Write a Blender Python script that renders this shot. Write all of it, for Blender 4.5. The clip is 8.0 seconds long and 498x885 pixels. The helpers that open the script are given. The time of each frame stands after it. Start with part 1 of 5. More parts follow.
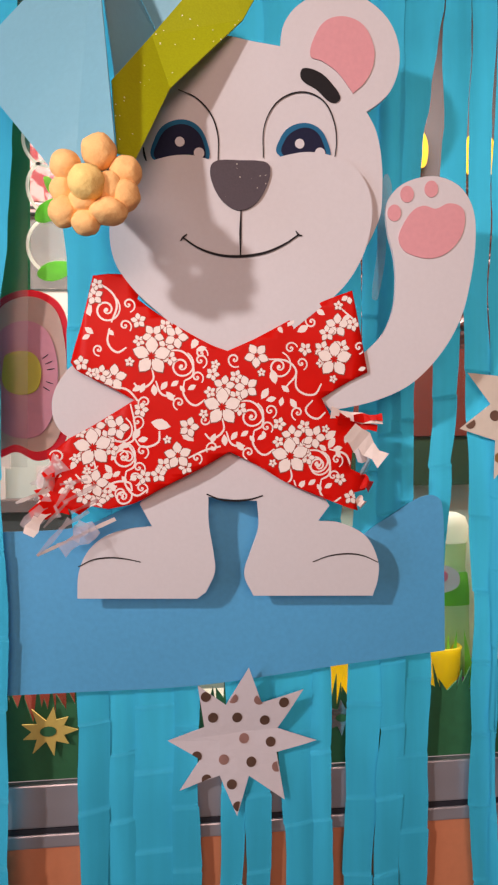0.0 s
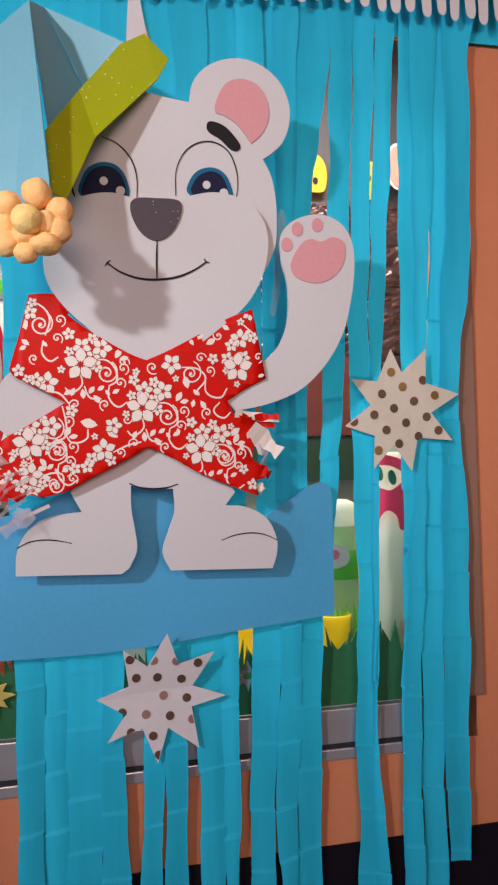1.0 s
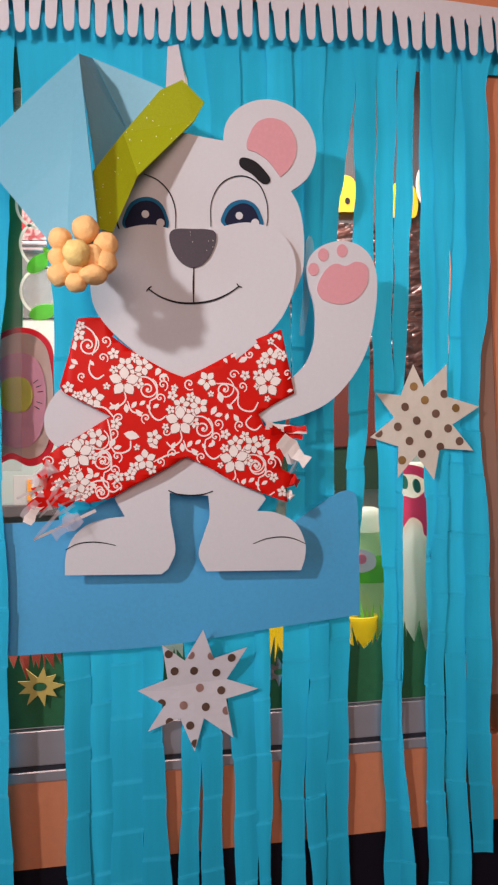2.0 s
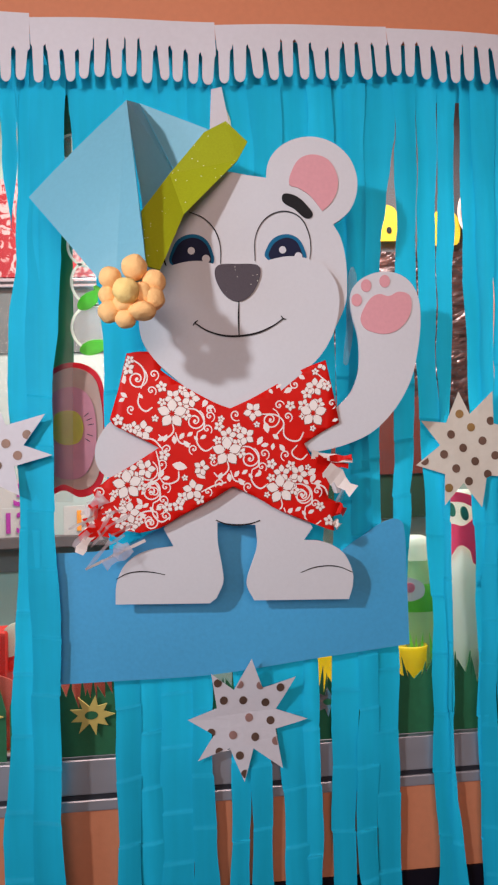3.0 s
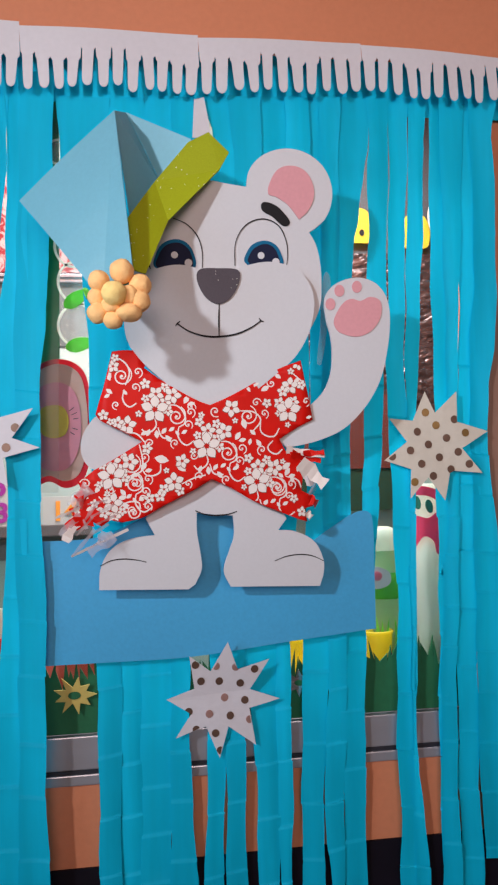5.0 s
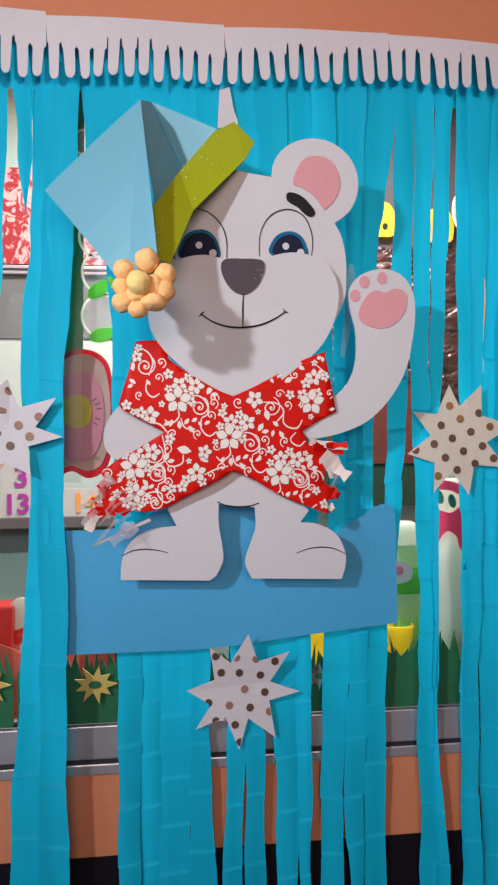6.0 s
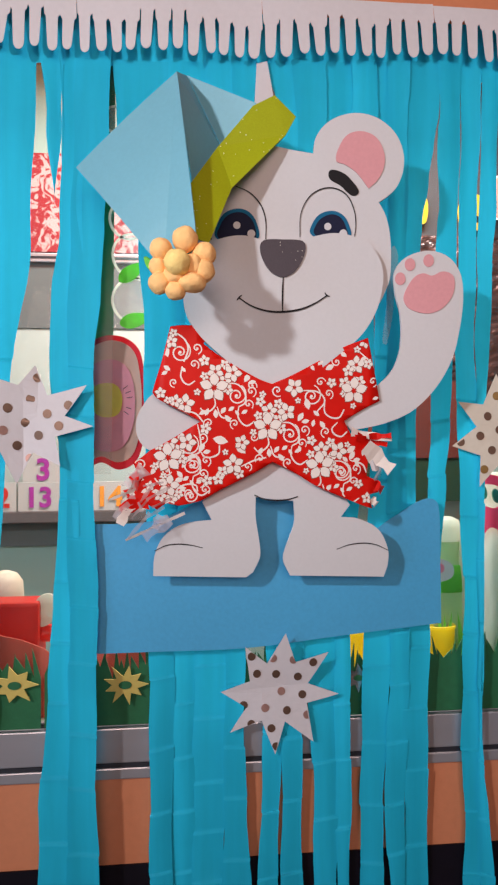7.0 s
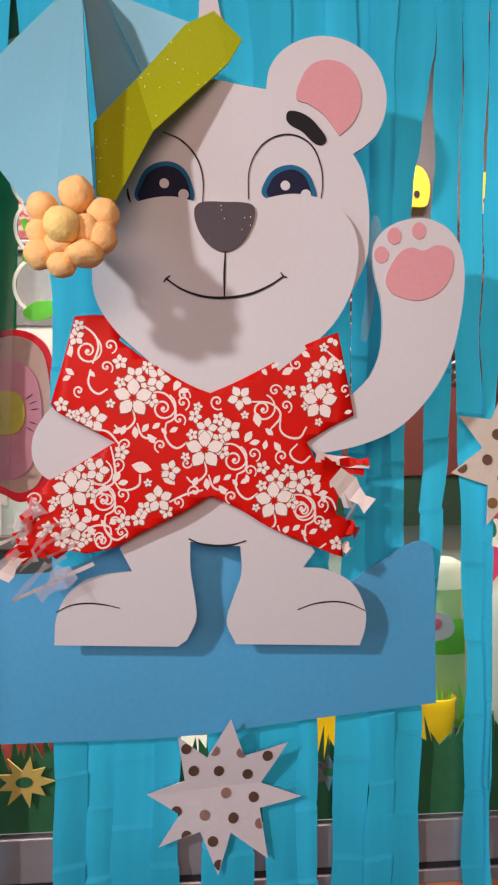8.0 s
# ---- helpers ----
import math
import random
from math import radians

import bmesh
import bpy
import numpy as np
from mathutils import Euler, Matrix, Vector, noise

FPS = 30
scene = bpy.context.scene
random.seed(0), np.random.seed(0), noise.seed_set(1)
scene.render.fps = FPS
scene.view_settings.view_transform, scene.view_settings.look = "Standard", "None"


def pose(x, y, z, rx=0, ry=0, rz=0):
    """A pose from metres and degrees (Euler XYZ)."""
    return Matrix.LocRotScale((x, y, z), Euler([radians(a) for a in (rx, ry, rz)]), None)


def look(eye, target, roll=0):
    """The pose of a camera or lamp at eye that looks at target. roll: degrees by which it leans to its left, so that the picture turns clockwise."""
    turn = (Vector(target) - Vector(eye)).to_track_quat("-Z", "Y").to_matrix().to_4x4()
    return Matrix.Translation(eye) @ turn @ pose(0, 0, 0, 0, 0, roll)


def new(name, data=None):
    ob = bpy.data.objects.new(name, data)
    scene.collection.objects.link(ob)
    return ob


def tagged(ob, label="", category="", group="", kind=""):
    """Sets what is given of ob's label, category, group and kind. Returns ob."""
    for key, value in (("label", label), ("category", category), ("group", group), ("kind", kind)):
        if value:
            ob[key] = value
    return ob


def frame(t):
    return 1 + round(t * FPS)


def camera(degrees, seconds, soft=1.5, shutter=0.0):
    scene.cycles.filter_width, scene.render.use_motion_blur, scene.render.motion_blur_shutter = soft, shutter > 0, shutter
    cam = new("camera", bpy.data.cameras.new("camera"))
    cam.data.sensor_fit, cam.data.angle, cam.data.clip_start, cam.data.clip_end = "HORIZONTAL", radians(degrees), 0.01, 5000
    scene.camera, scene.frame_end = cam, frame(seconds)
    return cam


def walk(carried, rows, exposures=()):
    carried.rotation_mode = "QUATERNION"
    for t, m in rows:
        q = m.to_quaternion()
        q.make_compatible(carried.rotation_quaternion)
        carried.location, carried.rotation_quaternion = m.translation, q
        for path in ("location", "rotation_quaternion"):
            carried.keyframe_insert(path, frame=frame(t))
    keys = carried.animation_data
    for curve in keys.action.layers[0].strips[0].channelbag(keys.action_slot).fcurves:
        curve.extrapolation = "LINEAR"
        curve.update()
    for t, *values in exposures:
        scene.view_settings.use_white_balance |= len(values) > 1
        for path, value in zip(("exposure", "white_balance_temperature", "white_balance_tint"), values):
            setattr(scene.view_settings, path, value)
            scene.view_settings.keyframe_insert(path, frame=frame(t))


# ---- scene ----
cam = camera(35.7, 8.0, soft=2.3)
PATH = [
    (0, (-0.082, -0.851, 1.32), (0.133, 1.138, 1.343), -1.0),
    (0.5, (-0.119, -0.936, 1.308), (0.269, 1.026, 1.303), -1.3),
    (1, (-0.098, -0.996, 1.307), (0.329, 0.957, 1.337), -1.6),
    (1.5, (-0.091, -1.044, 1.304), (0.267, 0.923, 1.331), -1.5),
    (2.8, (-0.118, -1.092, 1.307), (0.149, 0.886, 1.438), -2.2),
    (3, (-0.104, -1.088, 1.307), (0.109, 0.896, 1.443), -2.1),
    (3.5, (-0.138, -1.101, 1.314), (0.049, 0.883, 1.477), -1.9),
    (4, (-0.137, -1.128, 1.301), (0.155, 0.847, 1.424), -1.3),
    (4.2, (-0.121, -1.14, 1.316), (0.181, 0.834, 1.419), -1.3),
    (5.5, (-0.121, -1.149, 1.3), (0.148, 0.829, 1.422), -1.7),
    (6, (-0.128, -1.143, 1.299), (0.113, 0.839, 1.407), -1.0),
    (6.5, (-0.144, -1.124, 1.295), (0.073, 0.862, 1.381), -0.6),
    (7, (-0.158, -1.086, 1.294), (0.05, 0.901, 1.393), -0.7),
    (7.5, (-0.107, -0.964, 1.312), (0.066, 1.024, 1.441), -0.2),
    (8, (-0.048, -0.837, 1.332), (0.133, 1.152, 1.439), -0.5),
]
EXPOSURES = [(0.0, 0.08, 7700, 24), (0.5, -0.06, 7700, 26), (1.0, -0.03, 6950, 16), (1.5, 0.0, 7050, 17), (3.0, 0.0, 6600, 13), (5.5, 0.0, 6400, 10), (7.0, 0.0, 6850, 13), (7.5, 0.0, 6900, 12), (8.0, 0.0, 7250, 19)]
walk(cam, [(t, look(eye, target, roll)) for t, eye, target, roll in PATH], EXPOSURES)

# ---- light ----
world = bpy.data.worlds.new("world")
scene.world = world
world.use_nodes = True
world.node_tree.nodes["Background"].inputs["Color"].default_value = (0.75, 0.85, 1.0, 1)
world.node_tree.nodes["Background"].inputs["Strength"].default_value = 0.3


def lamp(name, place, target, size_x, size_y, watts, colour, spread=180):
    data = bpy.data.lights.new(name, "AREA")
    data.shape, data.size, data.size_y, data.energy, data.color = "RECTANGLE", size_x, size_y, watts, colour
    data.spread = radians(spread)
    ob = new(name, data)
    ob.matrix_world = look(place, target)
    return ob


lamp("ceiling_lamp_light", (-1.65, -1.92, 2.20), (0.08, 0.0, 1.50), 0.12, 0.12, 5.9, (0.86, 0.94, 1.0), 68)
# Added warm fill behind the camera; no window is built in that wall.
lamp("front_fill_light", (-0.2, -4.0, 2.1), (0.0, 0.0, 1.80), 2.4, 1.0, 9.2, (1.0, 0.78, 0.70), 58)
# Added unseen lamp, low and cool, to turn the curtain's lower part bluer.
lamp("cool_side_fill_light", (-2.62, -1.9, 1.0), (0.0, 0.0, 1.16), 0.9, 1.8, 2.6, (0.55, 0.78, 1.0), 62)
lamp("back_room_light", (0.10, 0.42, 2.35), (0.10, 0.36, 0.0), 1.1, 0.2, 38, (1.0, 0.98, 0.94))


# ---- materials ----
def material(name, colour, rough=0.6, vary=0.12, grain=60.0, bump=0.15, metal=0.0, patch=4.0, coat=0.0,
             through_light=0.0, stretch=(1, 1, 1), random_tint=0.0, spec=0.5):
    m = bpy.data.materials.new(name)
    m.use_nodes = True
    nt = m.node_tree
    n, l = nt.nodes, nt.links
    b = n["Principled BSDF"]
    b.inputs["Roughness"].default_value = rough
    b.inputs["Metallic"].default_value = metal
    b.inputs["Coat Weight"].default_value = coat
    b.inputs["Specular IOR Level"].default_value = spec
    tc = n.new("ShaderNodeTexCoord")
    mp = n.new("ShaderNodeMapping")
    mp.inputs["Scale"].default_value = stretch
    l.new(tc.outputs["Object"], mp.inputs["Vector"])
    big, fine = n.new("ShaderNodeTexNoise"), n.new("ShaderNodeTexNoise")
    big.inputs["Scale"].default_value, big.inputs["Detail"].default_value = patch, 3
    fine.inputs["Scale"].default_value, fine.inputs["Detail"].default_value = grain, 4
    l.new(tc.outputs["Object"], big.inputs["Vector"])
    l.new(mp.outputs["Vector"], fine.inputs["Vector"])
    add = n.new("ShaderNodeMath")
    add.operation = "ADD"
    l.new(big.outputs["Fac"], add.inputs[0])
    l.new(fine.outputs["Fac"], add.inputs[1])
    ramp = n.new("ShaderNodeMapRange")
    ramp.inputs["From Min"].default_value, ramp.inputs["From Max"].default_value = 0.6, 1.4
    ramp.inputs["To Min"].default_value, ramp.inputs["To Max"].default_value = 1 - vary, 1 + vary
    l.new(add.outputs[0], ramp.inputs["Value"])
    last = ramp.outputs["Result"]
    if random_tint:
        info = n.new("ShaderNodeObjectInfo")
        r2 = n.new("ShaderNodeMapRange")
        r2.inputs["To Min"].default_value, r2.inputs["To Max"].default_value = 1 - random_tint, 1 + random_tint
        l.new(info.outputs["Random"], r2.inputs["Value"])
        mul = n.new("ShaderNodeMath")
        mul.operation = "MULTIPLY"
        l.new(last, mul.inputs[0])
        l.new(r2.outputs["Result"], mul.inputs[1])
        last = mul.outputs[0]
    mix = n.new("ShaderNodeVectorMath")
    mix.operation = "SCALE"
    mix.inputs[0].default_value = colour
    l.new(last, mix.inputs["Scale"])
    l.new(mix.outputs["Vector"], b.inputs["Base Color"])
    if bump:
        bp = n.new("ShaderNodeBump")
        bp.inputs["Strength"].default_value, bp.inputs["Distance"].default_value = bump, 0.002
        l.new(fine.outputs["Fac"], bp.inputs["Height"])
        l.new(bp.outputs["Normal"], b.inputs["Normal"])
    if through_light:
        tr = n.new("ShaderNodeBsdfTranslucent")
        l.new(mix.outputs["Vector"], tr.inputs["Color"])
        ms = n.new("ShaderNodeMixShader")
        ms.inputs["Fac"].default_value = through_light
        l.new(b.outputs[0], ms.inputs[1])
        l.new(tr.outputs[0], ms.inputs[2])
        l.new(ms.outputs[0], n["Material Output"].inputs["Surface"])
    return m


def clear(name, colour, amount, rough=0.05):
    """Thin clear sheet: see-through with a surface gloss."""
    m = bpy.data.materials.new(name)
    m.use_nodes = True
    n, l = m.node_tree.nodes, m.node_tree.links
    b = n["Principled BSDF"]
    b.inputs["Base Color"].default_value = (*colour, 1)
    b.inputs["Roughness"].default_value = rough
    tr = n.new("ShaderNodeBsdfTransparent")
    tr.inputs["Color"].default_value = (*[min(1, 0.35 + c) if amount > 0.5 else 1 for c in colour], 1)
    ms = n.new("ShaderNodeMixShader")
    ms.inputs["Fac"].default_value = amount
    l.new(tr.outputs[0], ms.inputs[1])
    l.new(b.outputs[0], ms.inputs[2])
    l.new(ms.outputs[0], n["Material Output"].inputs["Surface"])
    return m


def glitter(name, colour, rough, scale, spark):
    """Foam sheet with scattered bright flakes."""
    m = material(name, colour, rough, 0.12, 500, 0.1, spec=0.2)
    n, l = m.node_tree.nodes, m.node_tree.links
    b = n["Principled BSDF"]
    v = n.new("ShaderNodeTexVoronoi")
    v.inputs["Scale"].default_value = scale
    tc = n.new("ShaderNodeTexCoord")
    l.new(tc.outputs["Object"], v.inputs["Vector"])
    near = n.new("ShaderNodeMath")
    near.operation = "LESS_THAN"
    near.inputs[1].default_value = 0.17
    l.new(v.outputs["Distance"], near.inputs[0])
    sep = n.new("ShaderNodeSeparateColor")
    l.new(v.outputs["Color"], sep.inputs[0])
    pick = n.new("ShaderNodeMath")
    pick.operation = "GREATER_THAN"
    pick.inputs[1].default_value = 1 - spark
    l.new(sep.outputs[0], pick.inputs[0])
    both = n.new("ShaderNodeMath")
    both.operation = "MULTIPLY"
    l.new(near.outputs[0], both.inputs[0])
    l.new(pick.outputs[0], both.inputs[1])
    mix = n.new("ShaderNodeMix")
    mix.data_type = "RGBA"
    old = b.inputs["Base Color"].links[0].from_socket
    l.new(both.outputs[0], mix.inputs["Factor"])
    l.new(old, mix.inputs["A"])
    mix.inputs["B"].default_value = (0.95, 0.95, 0.8, 1)
    l.new(mix.outputs["Result"], b.inputs["Base Color"])
    return m


CREPE = material("crepe_paper", (0.003, 0.48, 0.725), 0.6, 0.10, 14, 0.12, patch=6.0, through_light=0.14, stretch=(5, 5, 0.35),
                 random_tint=0.08, spec=0.14)
WHITE = material("white_foam_sheet", (0.60, 0.575, 0.60), 0.7, 0.03, 220, 0.05)
CREAM = material("cream_paper", (0.62, 0.55, 0.47), 0.6, 0.05, 120, 0.08)
PAPER = material("white_paper", (0.62, 0.575, 0.61), 0.65, 0.04, 120, 0.08)
CARD = material("blue_cardboard", (0.042, 0.33, 0.60), 0.6, 0.07, 180, 0.08)
HATBLUE = material("light_blue_paper", (0.15, 0.39, 0.50), 0.5, 0.05, 180, 0.06)
BAND = glitter("lime_glitter_foam", (0.33, 0.36, 0.008), 0.6, 260, 0.10)
NOSE = glitter("grey_glitter_foam", (0.075, 0.06, 0.075), 0.5, 330, 0.08)
PINK = material("pink_foam", (0.68, 0.30, 0.33), 0.7, 0.06, 200, 0.08)
INK = material("black_ink", (0.02, 0.018, 0.02), 0.75, 0.1, 200, 0.0, spec=0.12)
NAVY = material("eye_navy", (0.016, 0.018, 0.045), 0.75, 0.1, 200, 0.0, spec=0.12)
TEAL = material("eye_teal", (0.01, 0.13, 0.26), 0.75, 0.1, 200, 0.0, spec=0.12)
RED = material("red_wrapping_paper", (0.64, 0.008, 0.004), 0.42, 0.1, 40, 0.2, spec=0.14)
PRINT = material("white_print", (0.82, 0.72, 0.68), 0.4, 0.06, 150, 0.05)
SHADE = material("brown_print", (0.26, 0.05, 0.03), 0.5, 0.1, 150, 0.0)
FILM = clear("clear_film", (0.85, 0.72, 0.76), 0.34, 0.12)
LEAFFILM = clear("clear_leaf", (0.75, 0.80, 0.76), 0.16, 0.1)
POM = material("orange_pompom", (0.97, 0.56, 0.24), 0.95, 0.06, 700, 0.25, spec=0.1)
POMY = material("yellow_pompom", (0.97, 0.68, 0.26), 0.95, 0.06, 700, 0.25, spec=0.1)
ORANGE = material("orange_wall_paint", (0.61, 0.205, 0.10), 0.6, 0.06, 90, 0.15, patch=2.0)
DARK = material("dark_wainscot_paint", (0.006, 0.004, 0.009), 0.6, 0.2, 60, 0.1, spec=0.15)
ALU = material("grey_aluminium", (0.42, 0.40, 0.44), 0.35, 0.08, 40, 0.05, metal=0.55, stretch=(0.1, 1, 1))
BRONZE = material("brown_window_jamb", (0.27, 0.14, 0.10), 0.4, 0.15, 30, 0.1, stretch=(1, 1, 0.1))
RUBBER = material("black_gasket", (0.012, 0.012, 0.02), 0.6, 0.1, 80, 0.0)
GREEN = material("dark_green_foam", (0.008, 0.11, 0.04), 0.75, 0.15, 90, 0.2)
GOLD = material("gold_foam", (0.55, 0.40, 0.10), 0.6, 0.12, 120, 0.2)
YELLOW = material("yellow_plastic", (0.97, 0.80, 0.08), 0.45, 0.05, 80, 0.05, through_light=0.6)
FLOWERPINK = material("flower_pink", (0.98, 0.38, 0.48), 0.6, 0.08, 80, 0.1, through_light=0.5)
FLOWERSKIN = material("flower_rose", (0.92, 0.56, 0.46), 0.6, 0.06, 80, 0.1, through_light=0.5)
MAGENTA = material("flower_rim", (0.70, 0.03, 0.06), 0.6, 0.08, 80, 0.1, through_light=0.6)
HOTPINK = material("hot_pink_paper", (0.98, 0.10, 0.22), 0.6, 0.08, 80, 0.1, through_light=0.35)
LEAF = material("bright_green", (0.22, 0.75, 0.10), 0.5, 0.12, 80, 0.1, through_light=0.55)
PALE = material("pale_plastic", (0.86, 0.90, 0.80), 0.4, 0.08, 20, 0.1, through_light=0.55)
GREYW = material("grey_board", (0.105, 0.12, 0.12), 0.6, 0.06, 20, 0.1)
MINT = material("mint_wall_paint", (0.30, 0.46, 0.42), 0.6, 0.06, 10, 0.1)
PLASTER = material("pale_wall_paint", (0.70, 0.62, 0.58), 0.7, 0.06, 20, 0.1)
FLOOR = material("floor_tile", (0.24, 0.24, 0.27), 0.4, 0.12, 20, 0.05)
REDBOX = material("red_plastic", (0.80, 0.04, 0.025), 0.4, 0.08, 40, 0.05, through_light=0.4)
SALMON = material("salmon_card", (0.75, 0.20, 0.14), 0.6, 0.06, 60, 0.05, through_light=0.45)
NUMPURPLE = material("purple_card", (0.36, 0.02, 0.28), 0.6, 0.06, 60, 0.05)
NUMORANGE = material("orange_card", (0.85, 0.30, 0.03), 0.6, 0.06, 60, 0.05)
DOT = material("bronze_foil_dot", (0.16, 0.09, 0.065), 0.35, 0.3, 60, 0.05, metal=0.4)
DOTP = material("pink_foil_dot", (0.45, 0.25, 0.22), 0.3, 0.3, 60, 0.05, metal=0.4)
CARDSTOCK = material("card_stock", (0.48, 0.46, 0.44), 0.7, 0.05, 60, 0.05)
FOIL = material("silver_foil", (0.45, 0.42, 0.42), 0.25, 0.5, 25, 1.0, metal=0.8, stretch=(1, 1, 2))


# ---- tools ----
from mathutils.geometry import tessellate_polygon


def link(name, bm, materials, parent=None, label="", smooth_shade=False):
    me = bpy.data.meshes.new(name)
    bm.normal_update()
    bm.to_mesh(me)
    bm.free()
    for m in materials if isinstance(materials, (list, tuple)) else [materials]:
        me.materials.append(m)
    if smooth_shade:
        for p in me.polygons:
            p.use_smooth = True
    ob = new(name, me)
    if parent is not None:
        ob.parent = parent
        ob.matrix_parent_inverse = parent.matrix_basis.inverted()
    if label:
        ob["label"] = label
    return ob


def part(name, bm, mat, parent, label="", smooth_shade=False):
    return link(name, bm, mat, parent, label, smooth_shade)


def thing(name, place, label, category, group="", kind=""):
    ob = new(name)
    ob.matrix_basis = pose(*place)
    return tagged(ob, label, category, group, kind)


def outline(points, steps=6, closed=True):
    """A smooth line through points (x, z); a third value 1 marks a sharp corner."""
    n, out = len(points), []
    last = n if closed else n - 1
    for i in range(last):
        p1, p2 = points[i], points[(i + 1) % n]
        p0 = points[i - 1] if closed or i > 0 else p1
        p3 = points[(i + 2) % n] if closed or i + 2 < n else p2
        c1, c2 = len(p1) > 2, len(p2) > 2
        a, b = Vector(p1[:2]), Vector(p2[:2])
        d = (b - a).length
        def tangent(q0, q1, q2, corner):
            if corner:
                return b - a
            t = Vector(q2[:2]) - Vector(q0[:2])
            return t.normalized() * d if t.length > 1e-6 else b - a
        t1, t2 = tangent(p0, p1, p2, c1), tangent(p1, p2, p3, c2)
        for k in range(steps if not (c1 and c2) else 1):
            s = k / (steps if not (c1 and c2) else 1)
            h1, h2 = 2 * s**3 - 3 * s**2 + 1, s**3 - 2 * s**2 + s
            h3, h4 = -2 * s**3 + 3 * s**2, s**3 - s**2
            out.append(tuple(h1 * a + h2 * t1 + h3 * b + h4 * t2))
    if not closed:
        out.append(tuple(points[-1][:2]))
    return out


def corners(points):
    return [tuple(p[:2]) for p in points]


def slab(bm, line, y, thick=0.004, index=0, bend=None, bevel=0.0006):
    """A flat cut sheet: front at y, with slightly rounded rim; bend(x, z) moves it forward."""
    area = sum(a[0] * b[1] - b[0] * a[1] for a, b in zip(line, line[1:] + line[:1]))
    if area < 0:
        line = line[::-1]
    off = bend or (lambda x, z: 0.0)
    front = [bm.verts.new((x, y + off(x, z), z)) for x, z in line]
    rear = [bm.verts.new((x, y + thick + off(x, z), z)) for x, z in line]
    n = len(line)
    faces = []
    for a, b, c in tessellate_polygon([[Vector((x, z, 0)) for x, z in line]]):
        p, q, r = line[a], line[b], line[c]
        if (q[0] - p[0]) * (r[1] - p[1]) - (r[0] - p[0]) * (q[1] - p[1]) < 0:
            b, c = c, b
        faces.append(bm.faces.new((front[a], front[b], front[c])))
        faces.append(bm.faces.new((rear[c], rear[b], rear[a])))
    sides = [bm.faces.new((front[i], rear[i], rear[(i + 1) % n], front[(i + 1) % n])) for i in range(n)]
    for f in faces + sides:
        f.material_index = index


def stroke(bm, line, width, y, index=0, thick=0.0006, taper=True, bend=None):
    """A drawn line: a thin ribbon along the points."""
    n = len(line)
    rows = []
    for i, p in enumerate(line):
        a, b = Vector(line[max(i - 1, 0)]), Vector(line[min(i + 1, n - 1)])
        d = (b - a).normalized()
        s = Vector((-d.y, d.x))
        w = width / 2 * (1 if not taper else 0.45 + 0.55 * math.sin(math.pi * min(max(i / (n - 1), 0.12), 0.88)))
        d = y + (bend(*p) if bend else 0.0)
        rows.append((bm.verts.new((p[0] + s.x * w, d, p[1] + s.y * w)), bm.verts.new((p[0] - s.x * w, d, p[1] - s.y * w))))
    for r, q in zip(rows, rows[1:]):
        f = bm.faces.new((r[0], r[1], q[1], q[0]))
        f.material_index = index
        if f.normal.y > 0:
            f.normal_flip()


def round_line(cx, cz, rx, rz, n=28, turn=0.0):
    c, s = math.cos(turn), math.sin(turn)
    return [(cx + rx * math.cos(a) * c - rz * math.sin(a) * s, cz + rx * math.cos(a) * s + rz * math.sin(a) * c)
            for a in (2 * math.pi * i / n for i in range(n))]


def box(bm, x0, x1, y0, y1, z0, z1, index=0, bevel=0.0):
    v = [bm.verts.new(p) for p in ((x0, y0, z0), (x1, y0, z0), (x1, y1, z0), (x0, y1, z0), (x0, y0, z1), (x1, y0, z1), (x1, y1, z1), (x0, y1, z1))]
    fs = [bm.faces.new([v[i] for i in q]) for q in ((3, 2, 1, 0), (4, 5, 6, 7), (0, 1, 5, 4), (1, 2, 6, 5), (2, 3, 7, 6), (3, 0, 4, 7))]
    for f in fs:
        f.material_index = index
    if bevel:
        edges = list({e for f in fs for e in f.edges})
        bmesh.ops.bevel(bm, geom=edges, offset=bevel, segments=2, affect="EDGES", profile=0.6)


def block(name, x0, x1, y0, y1, z0, z1, mat, parent=None, bevel=0.0, label="", kind="", category=""):
    bm = bmesh.new()
    box(bm, x0, x1, y0, y1, z0, z1, 0, bevel)
    ob = link(name, bm, mat, parent, label)
    return tagged(ob, label, category, "", kind)


# ---- setting ----
WALL, GLASS = 0.076, 0.096
LEFT, RIGHT, SILL, HEAD = -0.95, 0.476, 0.874, 2.0
FLOOR_Z, CEIL = 0.0, 2.75
ROOM_L, ROOM_R, ROOM_B = -2.6, 1.6, -4.2
WAINSCOT = 0.742
bm = bmesh.new()
box(bm, ROOM_L, LEFT, WALL, WALL + 0.14, WAINSCOT, CEIL)
box(bm, RIGHT, ROOM_R, WALL, WALL + 0.14, WAINSCOT, CEIL)
box(bm, LEFT, RIGHT, WALL, WALL + 0.14, WAINSCOT, SILL)
box(bm, LEFT, RIGHT, WALL, WALL + 0.14, HEAD, CEIL)
tagged(link("wall_front", bm, ORANGE), "orange painted wall with a window opening", "wall", kind="structure")
block("wainscot", ROOM_L, ROOM_R, WALL - 0.004, WALL + 0.14, FLOOR_Z, WAINSCOT, DARK, kind="structure", category="wall", label="dark painted lower part of the wall")
# The opening in this wall is made up, to house the cool fill lamp.
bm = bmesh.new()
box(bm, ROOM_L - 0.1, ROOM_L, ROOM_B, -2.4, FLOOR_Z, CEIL)
